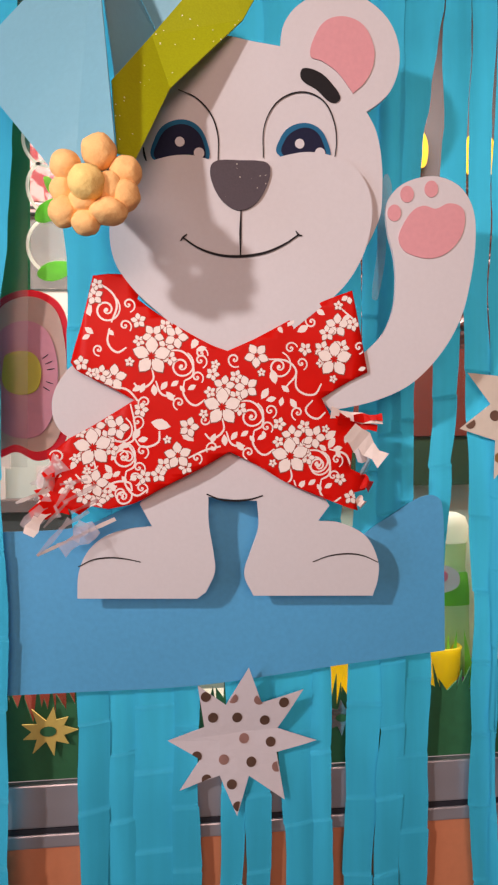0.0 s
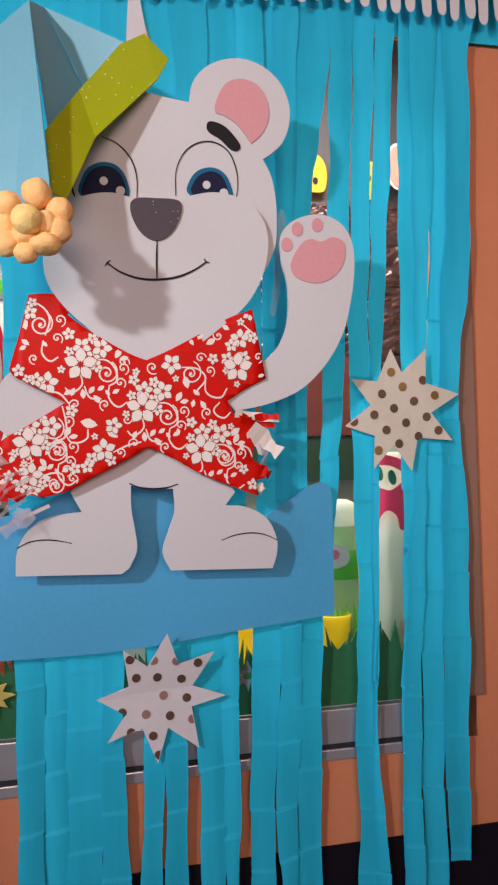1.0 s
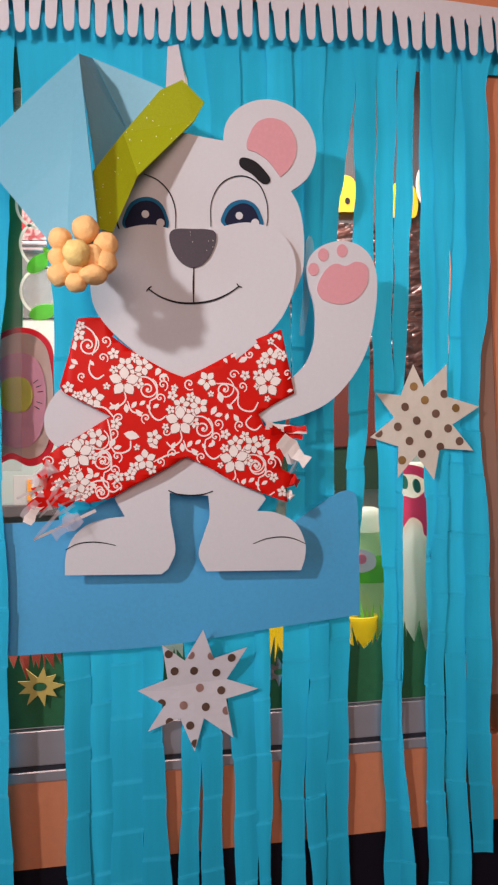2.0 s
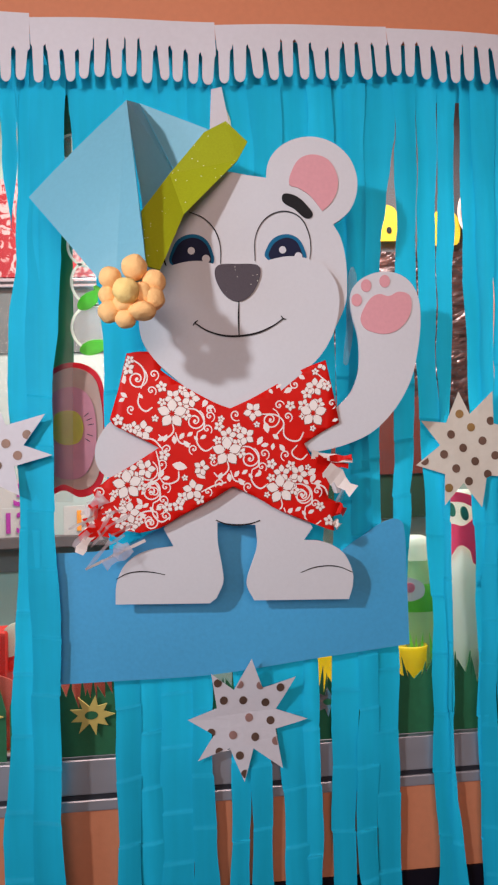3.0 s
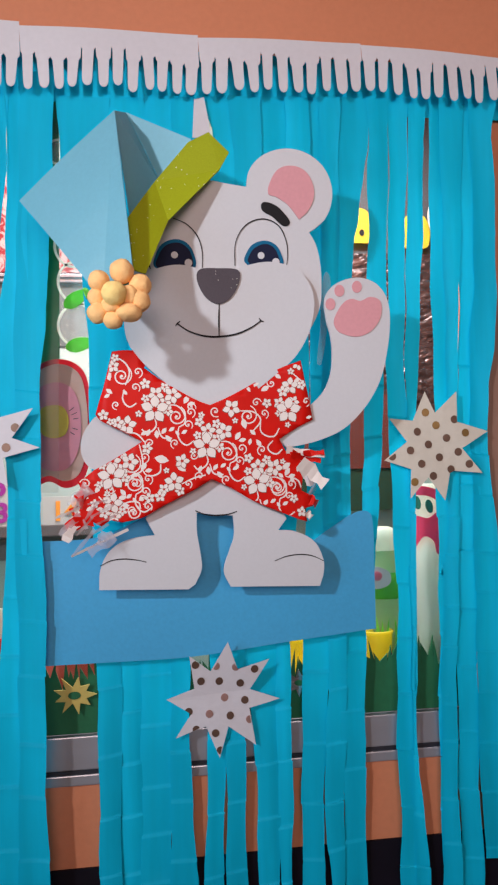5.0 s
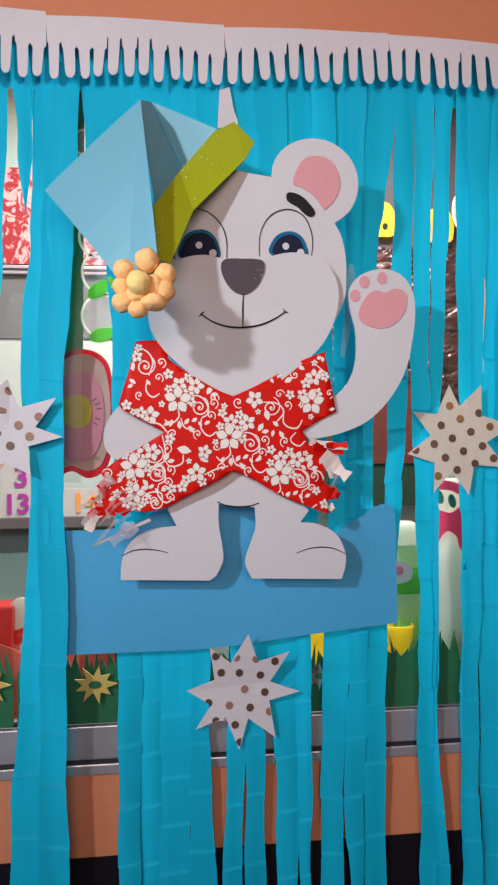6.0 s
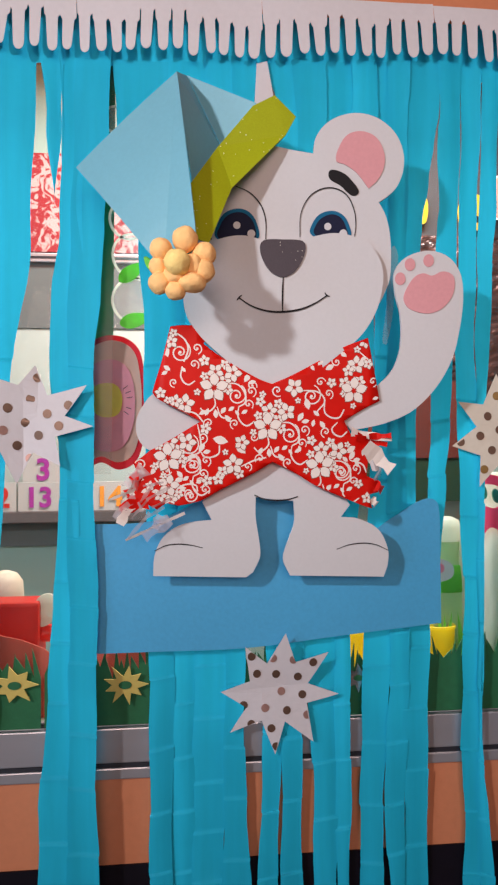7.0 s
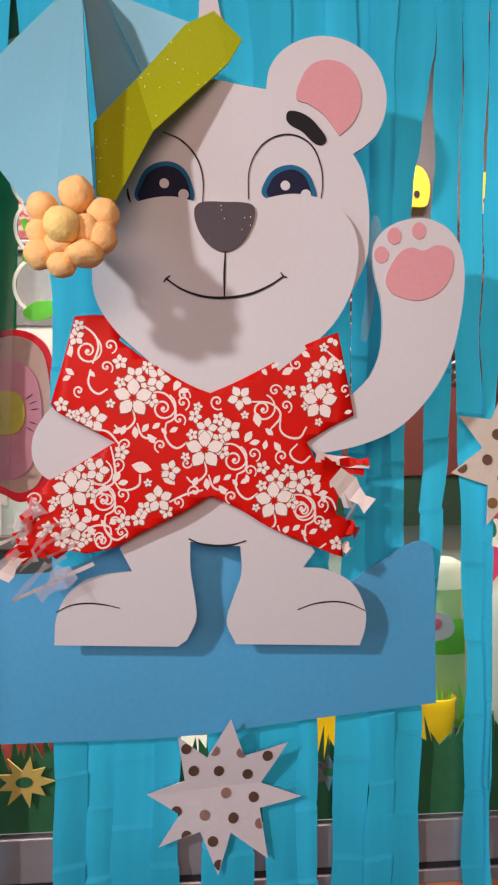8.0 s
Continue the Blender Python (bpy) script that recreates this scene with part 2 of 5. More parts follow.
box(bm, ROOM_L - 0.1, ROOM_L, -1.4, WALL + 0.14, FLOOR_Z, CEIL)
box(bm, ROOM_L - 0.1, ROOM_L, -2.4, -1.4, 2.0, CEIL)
tagged(link("wall_left", bm, PLASTER), "pale painted side wall with a gap for the added fill", "wall", kind="structure")
block("wall_right", ROOM_R, ROOM_R + 0.1, ROOM_B, WALL + 0.14, FLOOR_Z, CEIL, PLASTER, kind="structure", category="wall", label="pale painted side wall")
block("wall_back", ROOM_L, ROOM_R, ROOM_B - 0.1, ROOM_B, FLOOR_Z, CEIL, PLASTER, kind="structure", category="wall", label="pale painted rear wall")
block("floor", ROOM_L - 0.1, ROOM_R + 0.1, ROOM_B - 0.1, 1.0, FLOOR_Z - 0.1, FLOOR_Z, FLOOR, kind="structure", category="floor", label="plain grey tile floor")
block("ceiling", ROOM_L - 0.1, ROOM_R + 0.1, ROOM_B - 0.1, 1.0, CEIL, CEIL + 0.1, PLASTER, kind="structure", category="ceiling", label="pale painted ceiling")
# the room behind the window
BACK = 0.90
block("wall_back_room", ROOM_L, ROOM_R, BACK, 1.0, FLOOR_Z, CEIL, MINT, kind="structure", category="wall", label="mint painted wall of the room behind")
block("wall_back_left", ROOM_L - 0.1, ROOM_L, WALL + 0.14, 1.0, FLOOR_Z, CEIL, PLASTER, kind="structure", category="wall", label="pale painted side wall")
block("wall_back_right", ROOM_R, ROOM_R + 0.1, WALL + 0.14, 1.0, FLOOR_Z, CEIL, PLASTER, kind="structure", category="wall", label="pale painted side wall")
block("inner_ledge", LEFT, RIGHT, GLASS + 0.03, 0.42, SILL - 0.02, SILL + 0.06, PALE, None, 0.003, "pale ledge under the window", "structure", "ledge")

window = thing("window_1", (0, GLASS, SILL), "grey aluminium sliding window with clear panes", "window", kind="structure")
block("window_frame", LEFT, RIGHT - 0.03, WALL - 0.002, GLASS + 0.03, SILL + 0.012, SILL + 0.062, ALU, window, 0.002, "grey aluminium bottom rail")
block("gasket", LEFT, RIGHT - 0.03, GLASS - 0.006, GLASS, SILL + 0.062, SILL + 0.068, RUBBER, window)
block("gasket", LEFT, RIGHT - 0.03, WALL - 0.003, WALL, SILL + 0.006, SILL + 0.012, RUBBER, window)
block("window_sill", LEFT, RIGHT - 0.03, WALL - 0.005, WALL + 0.01, SILL - 0.010, SILL + 0.006, ALU, window, 0.002, "thin pale aluminium sill edge")
block("window_frame", RIGHT - 0.03, RIGHT + 0.012, WALL - 0.006, GLASS + 0.03, SILL + 0.062, HEAD, BRONZE, window, 0.003, "brown side jamb")
block("window_frame", LEFT, LEFT + 0.04, WALL - 0.004, GLASS + 0.03, SILL + 0.062, HEAD, ALU, window, 0.002)
block("window_frame", LEFT, RIGHT, WALL - 0.004, GLASS + 0.03, HEAD - 0.04, HEAD, ALU, window, 0.002)
pane = block("pane", LEFT + 0.04, RIGHT - 0.03, GLASS, GLASS + 0.004, SILL + 0.06, HEAD - 0.04, clear("window_glass", (0.05, 0.06, 0.06), 0.05, 0.02), window)
pane.visible_shadow = False


# ---- crepe streamers ----
def streamer(name, rows, y, seed, folds=3, y_top=None, label="turquoise crepe paper streamer hanging in a curtain"):
    """rows: (z, left x, right x) from the top down. A hanging strip with a curl, flat folds and a wavering edge."""
    rnd = random.Random(seed)
    bm = bmesh.new()
    zs = [r[0] for r in rows]
    n = max(24, int((zs[0] - zs[-1]) / 0.018))
    cols = 6
    back = 0.0 if y_top is None else y_top - y
    phase, amp = rnd.uniform(0, 6), min(0.003, (rows[0][2] - rows[0][1]) * rnd.uniform(0.015, 0.03))
    pitch = rnd.uniform(0.075, 0.10)
    first = zs[0] - rnd.uniform(0.45, 0.62)
    creases = [first - pitch * k + rnd.uniform(-0.012, 0.012) for k in range(20)] if folds else []
    creases = [c for c in creases if zs[-1] + 0.01 < c < zs[0] - 0.02]
    grid = []
    heights = [zs[0] + (zs[-1] - zs[0]) * i / n for i in range(n + 1)]
    heights += [c + d for c in creases for d in (0.004, 0.0005, -0.0005, -0.004)]
    for z in sorted(heights, reverse=True):
        k = next((j for j in range(len(rows) - 1) if rows[j + 1][0] <= z + 1e-9), len(rows) - 2)
        a, b = rows[k], rows[k + 1]
        s = (a[0] - z) / (a[0] - b[0])
        s = s * s * (3 - 2 * s)
        xl, xr = a[1] + (b[1] - a[1]) * s, a[2] + (b[2] - a[2]) * s
        xl += 0.0012 * math.sin(z * 37 + phase) + rnd.uniform(-0.0004, 0.0004)
        xr += 0.0012 * math.sin(z * 31 + phase * 2) + rnd.uniform(-0.0004, 0.0004)
        above = [c for c in creases if c > z]
        step = 0.0021 * (1.0 - min(1.0, (above[-1] - z) / pitch)) if above else 0.0
        slant = 0.005 * math.sin(phase)
        jog = 0.0007 * math.sin(len(above) * 4.3 + phase) if above else 0.0
        xl, xr = xl + jog, xr + jog
        row = []
        for j in range(cols + 1):
            u = j / cols
            curl = amp * math.sin(u * 4.2 + phase + z * 1.3) + 0.0012 * math.sin(z * 14 + phase * 3 + u * 2)
            row.append(bm.verts.new((xl + (xr - xl) * u, y + back * (1 - min(1.0, (zs[0] - z) / 0.4)) + curl - step, z + slant * (u - 0.5) * min(1.0, max(0.0, (first + 0.1 - z) / 0.1)))))
        grid.append(row)
    for r, q in zip(grid, grid[1:]):
        for j in range(cols):
            bm.faces.new((r[j], q[j], q[j + 1], r[j + 1]))
    ob = link(name, bm, CREPE, smooth_shade=True)
    return tagged(ob, label, "crepe streamer", "crepe paper curtain")


LOW = 0.52


def hang(rows, y, folds=3, low=LOW, y_top=None, seed=[0]):
    """rows at four heights; the last width goes on down to low."""
    seed[0] += 1
    a, b = rows[-2], rows[-1]
    if low is not None and low < b[0]:
        s = (b[0] - low) / (a[0] - b[0]) * 0.4
        rows = rows + [(low, b[1] + (b[1] - a[1]) * s, b[2] + (b[2] - a[2]) * s)]
    return streamer("crepe_streamer", rows, y, seed[0], folds, y_top)


def strip(lefts, rights, y, folds=3, low=LOW, y_top=None):
    return hang([(l[1], l[0], r[0]) for l, r in zip(lefts, rights)], y, folds, low, y_top)


C = 0.060
# left part, beyond and beside the spotted star
strip([(-0.443, 1.967), (-0.452, 1.660), (-0.460, 1.407), (-0.484, 1.007)], [(-0.348, 1.969), (-0.358, 1.677), (-0.388, 1.405), (-0.414, 1.003)], C + 0.004)
strip([(-0.534, 1.965), (-0.541, 1.660), (-0.544, 1.409), (-0.546, 1.011)], [(-0.438, 1.967), (-0.456, 1.660), (-0.464, 1.407), (-0.488, 1.007)], C)
strip([(-0.346, 1.969), (-0.335, 1.834), (-0.324, 1.711)], [(-0.308, 1.969), (-0.313, 1.835), (-0.323, 1.711)], C + 0.004, 0, None)
strip([(-0.316, 1.969), (-0.312, 1.790), (-0.311, 1.581)], [(-0.304, 1.969), (-0.306, 1.790), (-0.307, 1.581)], C + 0.006, 0, None)
# beside the spotted star
hang([(1.966, -0.306, -0.276), (1.796, -0.308, -0.278), (1.665, -0.313, -0.280), (1.571, -0.322, -0.281), (1.468, -0.327, -0.282), (1.341, -0.313, -0.284), (1.242, -0.312, -0.285), (1.118, -0.321, -0.287), (0.997, -0.328, -0.295), (0.933, -0.332, -0.297), (0.837, -0.339, -0.298), (0.751, -0.341, -0.299)], 0.033, 5, LOW, C + 0.003)
hang([(1.965, -0.291, -0.238), (1.796, -0.293, -0.242), (1.665, -0.296, -0.247), (1.570, -0.299, -0.254), (1.468, -0.300, -0.262), (1.341, -0.302, -0.264), (1.241, -0.301, -0.261), (1.117, -0.298, -0.258), (0.996, -0.298, -0.260), (0.875, -0.299, -0.261), (0.748, -0.302, -0.258)], 0.030, 5, LOW, C)
# behind the figure
hang([(1.929, -0.236, -0.154), (1.811, -0.231, -0.161), (1.648, -0.200, -0.142), (1.541, -0.193, -0.135), (1.039, -0.188, -0.150), (0.897, -0.188, -0.154), (0.724, -0.188, -0.157)], C, 5)
hang([(1.934, -0.163, -0.087), (1.542, -0.147, -0.096), (1.036, -0.157, -0.115), (0.893, -0.158, -0.120), (0.719, -0.160, -0.124)], C + 0.004, 4)
hang([(1.936, -0.096, -0.049), (1.541, -0.104, -0.058), (1.034, -0.122, -0.071), (0.891, -0.125, -0.076), (0.716, -0.127, -0.082)], C + 0.002, 5)
hang([(1.935, -0.056, -0.020), (1.815, -0.056, -0.016), (1.540, -0.062, -0.032), (1.033, -0.076, -0.048), (0.889, -0.081, -0.050), (0.815, -0.082, -0.049), (0.714, -0.083, -0.041)], C - 0.002, 4)
hang([(1.938, -0.007, 0.045), (1.873, 0.010, 0.048), (1.817, -0.007, 0.047), (1.541, 0.002, 0.038), (1.012, -0.017, 0.009), (0.885, -0.024, 0.003), (0.710, -0.033, -0.004)], C)
hang([(1.939, 0.036, 0.087), (1.817, 0.042, 0.088), (1.540, 0.033, 0.074), (1.011, 0.008, 0.040), (0.883, 0.004, 0.033), (0.708, 0.001, 0.033)], C - 0.003)
hang([(1.943, 0.083, 0.135), (1.820, 0.086, 0.132), (1.541, 0.075, 0.121), (1.050, 0.038, 0.097), (0.921, 0.049, 0.092), (0.835, 0.051, 0.088), (0.700, 0.050, 0.083)], C + 0.002)
hang([(1.942, 0.129, 0.170), (1.540, 0.116, 0.157), (1.050, 0.086, 0.109), (0.920, 0.084, 0.108), (0.835, 0.083, 0.106), (0.700, 0.084, 0.103)], C - 0.002)
hang([(1.946, 0.165, 0.194), (1.541, 0.159, 0.187), (1.037, 0.130, 0.174), (0.915, 0.125, 0.165), (0.829, 0.122, 0.157), (0.694, 0.118, 0.153)], C + 0.003)
hang([(1.945, 0.187, 0.221), (1.821, 0.184, 0.216), (1.539, 0.176, 0.206), (1.357, 0.171, 0.201), (1.036, 0.171, 0.201), (0.915, 0.162, 0.194), (0.829, 0.155, 0.189), (0.693, 0.163, 0.184)], C - 0.003)
hang([(1.948, 0.216, 0.273), (1.871, 0.213, 0.267), (1.823, 0.212, 0.259), (1.756, 0.210, 0.249), (1.690, 0.207, 0.235), (1.643, 0.205, 0.231), (1.540, 0.200, 0.226), (1.357, 0.189, 0.219), (1.266, 0.185, 0.215), (1.043, 0.188, 0.233), (0.911, 0.187, 0.227), (0.825, 0.187, 0.223), (0.688, 0.186, 0.222)], C + 0.001)
# right part
hang([(1.949, 0.268, 0.307), (1.872, 0.268, 0.303), (1.824, 0.264, 0.300), (1.728, 0.264, 0.295), (1.680, 0.259, 0.292), (1.615, 0.257, 0.289), (1.494, 0.248, 0.281), (1.356, 0.240, 0.271), (1.292, 0.236, 0.264), (1.175, 0.228, 0.252), (1.113, 0.225, 0.244)], C, 2, None)
hang([(1.952, 0.305, 0.341), (1.873, 0.305, 0.336), (1.730, 0.297, 0.327), (1.615, 0.292, 0.320), (1.494, 0.284, 0.315), (1.391, 0.284, 0.318), (1.262, 0.285, 0.323), (1.118, 0.288, 0.320), (0.993, 0.283, 0.315), (0.905, 0.278, 0.308), (0.782, 0.279, 0.308), (0.679, 0.276, 0.306)], C + 0.002)
hang([(1.952, 0.338, 0.370), (1.873, 0.337, 0.364), (1.729, 0.329, 0.355), (1.615, 0.322, 0.347), (1.493, 0.316, 0.338), (1.391, 0.314, 0.331), (1.262, 0.311, 0.323), (1.082, 0.308, 0.317), (0.905, 0.303, 0.308), (0.861, 0.302, 0.311), (0.792, 0.301, 0.318), (0.679, 0.301, 0.323)], C - 0.001, 4)
hang([(1.956, 0.378, 0.400), (1.877, 0.374, 0.395), (1.731, 0.370, 0.396), (1.588, 0.367, 0.395), (1.465, 0.366, 0.393), (1.260, 0.362, 0.387), (1.115, 0.359, 0.380), (0.900, 0.349, 0.372), (0.812, 0.349, 0.368), (0.672, 0.347, 0.366)], C + 0.004)
hang([(1.954, 0.392, 0.437), (1.875, 0.392, 0.432), (1.731, 0.391, 0.423), (1.692, 0.390, 0.419), (1.615, 0.390, 0.414), (1.492, 0.387, 0.406), (1.427, 0.384, 0.405), (1.260, 0.378, 0.397), (1.115, 0.366, 0.390), (0.980, 0.355, 0.381), (0.901, 0.352, 0.378), (0.813, 0.349, 0.376), (0.673, 0.346, 0.376)], C, 4)
hang([(1.958, 0.430, 0.474), (1.878, 0.427, 0.472), (1.732, 0.421, 0.472), (1.694, 0.420, 0.470), (1.616, 0.417, 0.465), (1.493, 0.410, 0.453), (1.426, 0.404, 0.447), (1.260, 0.394, 0.435), (1.113, 0.387, 0.425), (1.032, 0.384, 0.419), (0.960, 0.384, 0.418), (0.897, 0.382, 0.416), (0.809, 0.379, 0.412), (0.669, 0.378, 0.414)], C + 0.003, 4)
hang([(1.977, 0.444, 0.500), (1.889, 0.446, 0.484), (1.819, 0.446, 0.485), (1.732, 0.445, 0.484), (1.644, 0.441, 0.480), (1.539, 0.430, 0.473), (1.453, 0.425, 0.457), (1.384, 0.423, 0.451), (1.212, 0.420, 0.461), (1.040, 0.417, 0.458), (0.913, 0.414, 0.454), (0.785, 0.412, 0.450), (0.704, 0.417, 0.450)], C - 0.002, 4, None)
# header sheet of the same paper under the fringe
strip([(-0.583, 2.016), (-0.583, 1.936), (-0.583, 1.922)], [(0.601, 2.077), (0.595, 1.985), (0.593, 1.945)], C + 0.007, 0, None)

# ---- blue card ----
bm = bmesh.new()
slab(bm, outline([(-0.279, 1.234, 1), (-0.179, 1.238), (-0.117, 1.264), (-0.067, 1.288), (0.046, 1.287), (0.090, 1.244), (0.129, 1.214), (0.170, 1.234), (0.212, 1.259), (0.234, 1.264), (0.245, 1.254), (0.246, 1.176), (0.245, 1.079, 1), (0.101, 1.066), (-0.047, 1.052), (-0.182, 1.051), (-0.278, 1.051, 1), (-0.280, 1.148)], 6), 0.043, 0.002)
tagged(link("blue_card", bm, CARD), "blue cardboard ground sheet glued on the crepe curtain", "cardboard cutout")

# ---- bear ----
bm = bmesh.new()


def lean(x, z):
    """The cutout leans a little forward from its feet."""
    return 0.008 - 0.09 * (z - 1.16)


slab(bm, outline([(0.099, 1.363, 1), (0.147, 1.373), (0.188, 1.391), (0.221, 1.423), (0.244, 1.462), (0.255, 1.504), (0.260, 1.546), (0.257, 1.580), (0.243, 1.603), (0.220, 1.614), (0.196, 1.613), (0.172, 1.602), (0.160, 1.584), (0.161, 1.555), (0.168, 1.528), (0.170, 1.500), (0.167, 1.471), (0.156, 1.446), (0.135, 1.425), (0.082, 1.380, 1)]), -0.010, 0.005, 0, lean)
slab(bm, outline([(-0.173, 1.417), (-0.193, 1.399), (-0.202, 1.375), (-0.197, 1.350), (-0.179, 1.337), (-0.154, 1.346), (-0.092, 1.372, 1), (-0.125, 1.402, 1)]), 0.003, 0.005, 0, lean)
slab(bm, outline([(-0.180, 1.163, 1), (-0.178, 1.191), (-0.168, 1.214), (-0.151, 1.229), (-0.128, 1.237), (-0.098, 1.240, 1), (-0.111, 1.265, 1), (-0.086, 1.302), (-0.014, 1.333), (0.066, 1.306), (0.099, 1.258, 1), (0.086, 1.241, 1), (0.112, 1.238), (0.141, 1.222), (0.155, 1.194), (0.155, 1.173), (0.149, 1.154, 1), (0.013, 1.159, 1), (0.003, 1.183), (0.011, 1.211), (0.019, 1.235), (0.018, 1.265, 1), (-0.007, 1.267), (-0.036, 1.271, 1), (-0.036, 1.242), (-0.031, 1.208), (-0.030, 1.187), (-0.040, 1.165, 1), (-0.050, 1.158, 1)]), 0.0, 0.005, 0, lean)
slab(bm, outline([(-0.122, 1.604), (-0.114, 1.677), (-0.077, 1.730), (-0.027, 1.754), (0.022, 1.749), (0.045, 1.746, 1), (0.049, 1.769), (0.065, 1.789), (0.090, 1.801), (0.116, 1.803), (0.141, 1.795), (0.162, 1.777), (0.173, 1.752), (0.173, 1.727), (0.164, 1.704), (0.150, 1.690), (0.138, 1.682, 1), (0.148, 1.664), (0.154, 1.639), (0.156, 1.606), (0.152, 1.568), (0.124, 1.522), (0.059, 1.481), (-0.008, 1.469), (-0.082, 1.482), (-0.118, 1.539)]), -0.006, 0.006, 0, lean)
slab(bm, outline([(-0.136, 1.553), (-0.132, 1.522), (-0.114, 1.493), (-0.084, 1.465), (-0.049, 1.436), (-0.009, 1.422), (0.033, 1.435), (0.077, 1.466), (0.112, 1.496), (0.133, 1.530), (0.142, 1.567), (0.139, 1.596), (0.125, 1.618), (0.104, 1.630), (0.074, 1.635), (0.045, 1.630), (0.024, 1.623), (0.001, 1.625), (-0.022, 1.623), (-0.051, 1.629), (-0.079, 1.626), (-0.110, 1.613), (-0.130, 1.587)]), -0.0155, 0.009, 0, lean)
HF, MF = -0.0066, -0.0161
# ear, eyes, brow, nose, mouth, paw pads
slab(bm, outline([(0.077, 1.737), (0.083, 1.760), (0.095, 1.774), (0.115, 1.778), (0.134, 1.770), (0.145, 1.750), (0.145, 1.730), (0.136, 1.712), (0.123, 1.700, 1), (0.106, 1.721), (0.089, 1.732)]), HF - 0.001, 0.001, 1, lean)
slab(bm, outline([(0.067, 1.722), (0.075, 1.724), (0.089, 1.719), (0.100, 1.709), (0.109, 1.696), (0.105, 1.690), (0.097, 1.691), (0.083, 1.703), (0.068, 1.712)]), HF - 0.001, 0.001, 2, lean)
slab(bm, outline([(-0.091, 1.628), (-0.088, 1.648), (-0.078, 1.662), (-0.060, 1.668), (-0.044, 1.663), (-0.034, 1.648), (-0.033, 1.627), (-0.061, 1.619)]), HF - 0.0008, 0.0008, 4, lean)
slab(bm, outline([(-0.088, 1.628), (-0.084, 1.646), (-0.075, 1.658), (-0.060, 1.663), (-0.047, 1.659), (-0.038, 1.647), (-0.037, 1.627), (-0.061, 1.619)]), HF - 0.0013, 0.0006, 3, lean)
slab(bm, outline([(0.041, 1.636), (0.044, 1.651), (0.054, 1.663), (0.071, 1.668), (0.086, 1.663), (0.095, 1.650), (0.097, 1.632), (0.068, 1.623)]), HF - 0.0008, 0.0008, 4, lean)
slab(bm, outline([(0.046, 1.636), (0.049, 1.649), (0.057, 1.658), (0.071, 1.663), (0.083, 1.659), (0.090, 1.648), (0.092, 1.632), (0.068, 1.623)]), HF - 0.0013, 0.0006, 3, lean)
for c in [(-0.062, 1.645), (0.065, 1.646)]:
    slab(bm, round_line(*c, 0.005, 0.005), HF - 0.0018, 0.0005, 0, lean)
for c in [(-0.042, 1.634), (0.087, 1.637)]:
    slab(bm, round_line(*c, 0.0055, 0.0055), HF - 0.0018, 0.0005, 0, lean)
slab(bm, outline([(-0.031, 1.616), (-0.024, 1.623), (0.001, 1.624), (0.026, 1.623), (0.032, 1.617), (0.029, 1.600), (0.017, 1.581), (0.000, 1.573), (-0.016, 1.580), (-0.028, 1.598)]), MF - 0.002, 0.002, 5, lean)
stroke(bm, outline([(0.001, 1.574), (0.000, 1.550), (-0.000, 1.527)], 4, False), 0.0024, MF - 0.0006, 2, bend=lean)
stroke(bm, outline([(-0.061, 1.545), (-0.044, 1.534), (-0.022, 1.527), (0.001, 1.526), (0.026, 1.530), (0.047, 1.539), (0.062, 1.549)], 6, False), 0.0028, MF - 0.0008, 2, bend=lean)
stroke(bm, outline([(-0.063, 1.541), (-0.060, 1.545), (-0.056, 1.548)], 3, False), 0.002, MF - 0.0008, 2, bend=lean)
stroke(bm, outline([(0.059, 1.553), (0.062, 1.549), (0.066, 1.548)], 3, False), 0.002, MF - 0.0008, 2, bend=lean)
stroke(bm, outline([(-0.063, 1.698), (-0.044, 1.690), (-0.029, 1.674), (-0.022, 1.653), (-0.022, 1.627)], 6, False), 0.0017, HF - 0.0008, 2, bend=lean)
stroke(bm, outline([(0.026, 1.631), (0.027, 1.662), (0.038, 1.685), (0.055, 1.697), (0.075, 1.699), (0.093, 1.689), (0.103, 1.668), (0.105, 1.648), (0.103, 1.632)], 6, False), 0.0017, HF - 0.0008, 2, bend=lean)
stroke(bm, outline([(-0.100, 1.639), (-0.099, 1.631), (-0.097, 1.625)], 4, False), 0.0025, HF - 0.0008, 2, bend=lean)
stroke(bm, outline([(-0.038, 1.274), (-0.024, 1.268), (-0.007, 1.266), (0.010, 1.267), (0.024, 1.271)], 4, False), 0.0024, -0.0008, 2, bend=lean)
stroke(bm, outline([(-0.178, 1.198), (-0.163, 1.205), (-0.145, 1.207), (-0.127, 1.205), (-0.111, 1.201)], 4, False), 0.0017, -0.0008, 2, bend=lean)
stroke(bm, outline([(0.080, 1.195), (0.098, 1.201), (0.120, 1.203), (0.138, 1.200), (0.155, 1.192)], 4, False), 0.0017, -0.0008, 2, bend=lean)
slab(bm, outline([(0.173, 1.549), (0.178, 1.563), (0.189, 1.578), (0.201, 1.583), (0.214, 1.580), (0.229, 1.586), (0.244, 1.581), (0.247, 1.566), (0.242, 1.549), (0.227, 1.533), (0.207, 1.527), (0.184, 1.532), (0.176, 1.539)]), -0.0115, 0.0015, 1, lean)
for c in [(0.168, 1.575), (0.182, 1.595), (0.209, 1.601)]:
    slab(bm, round_line(*c, 0.0075, 0.0088), -0.0112, 0.0012, 1, lean)
tagged(link("bear_cutout", bm, [WHITE, PINK, INK, NAVY, TEAL, NOSE]), "white foam polar bear cutout standing on the blue card", "bear cutout")

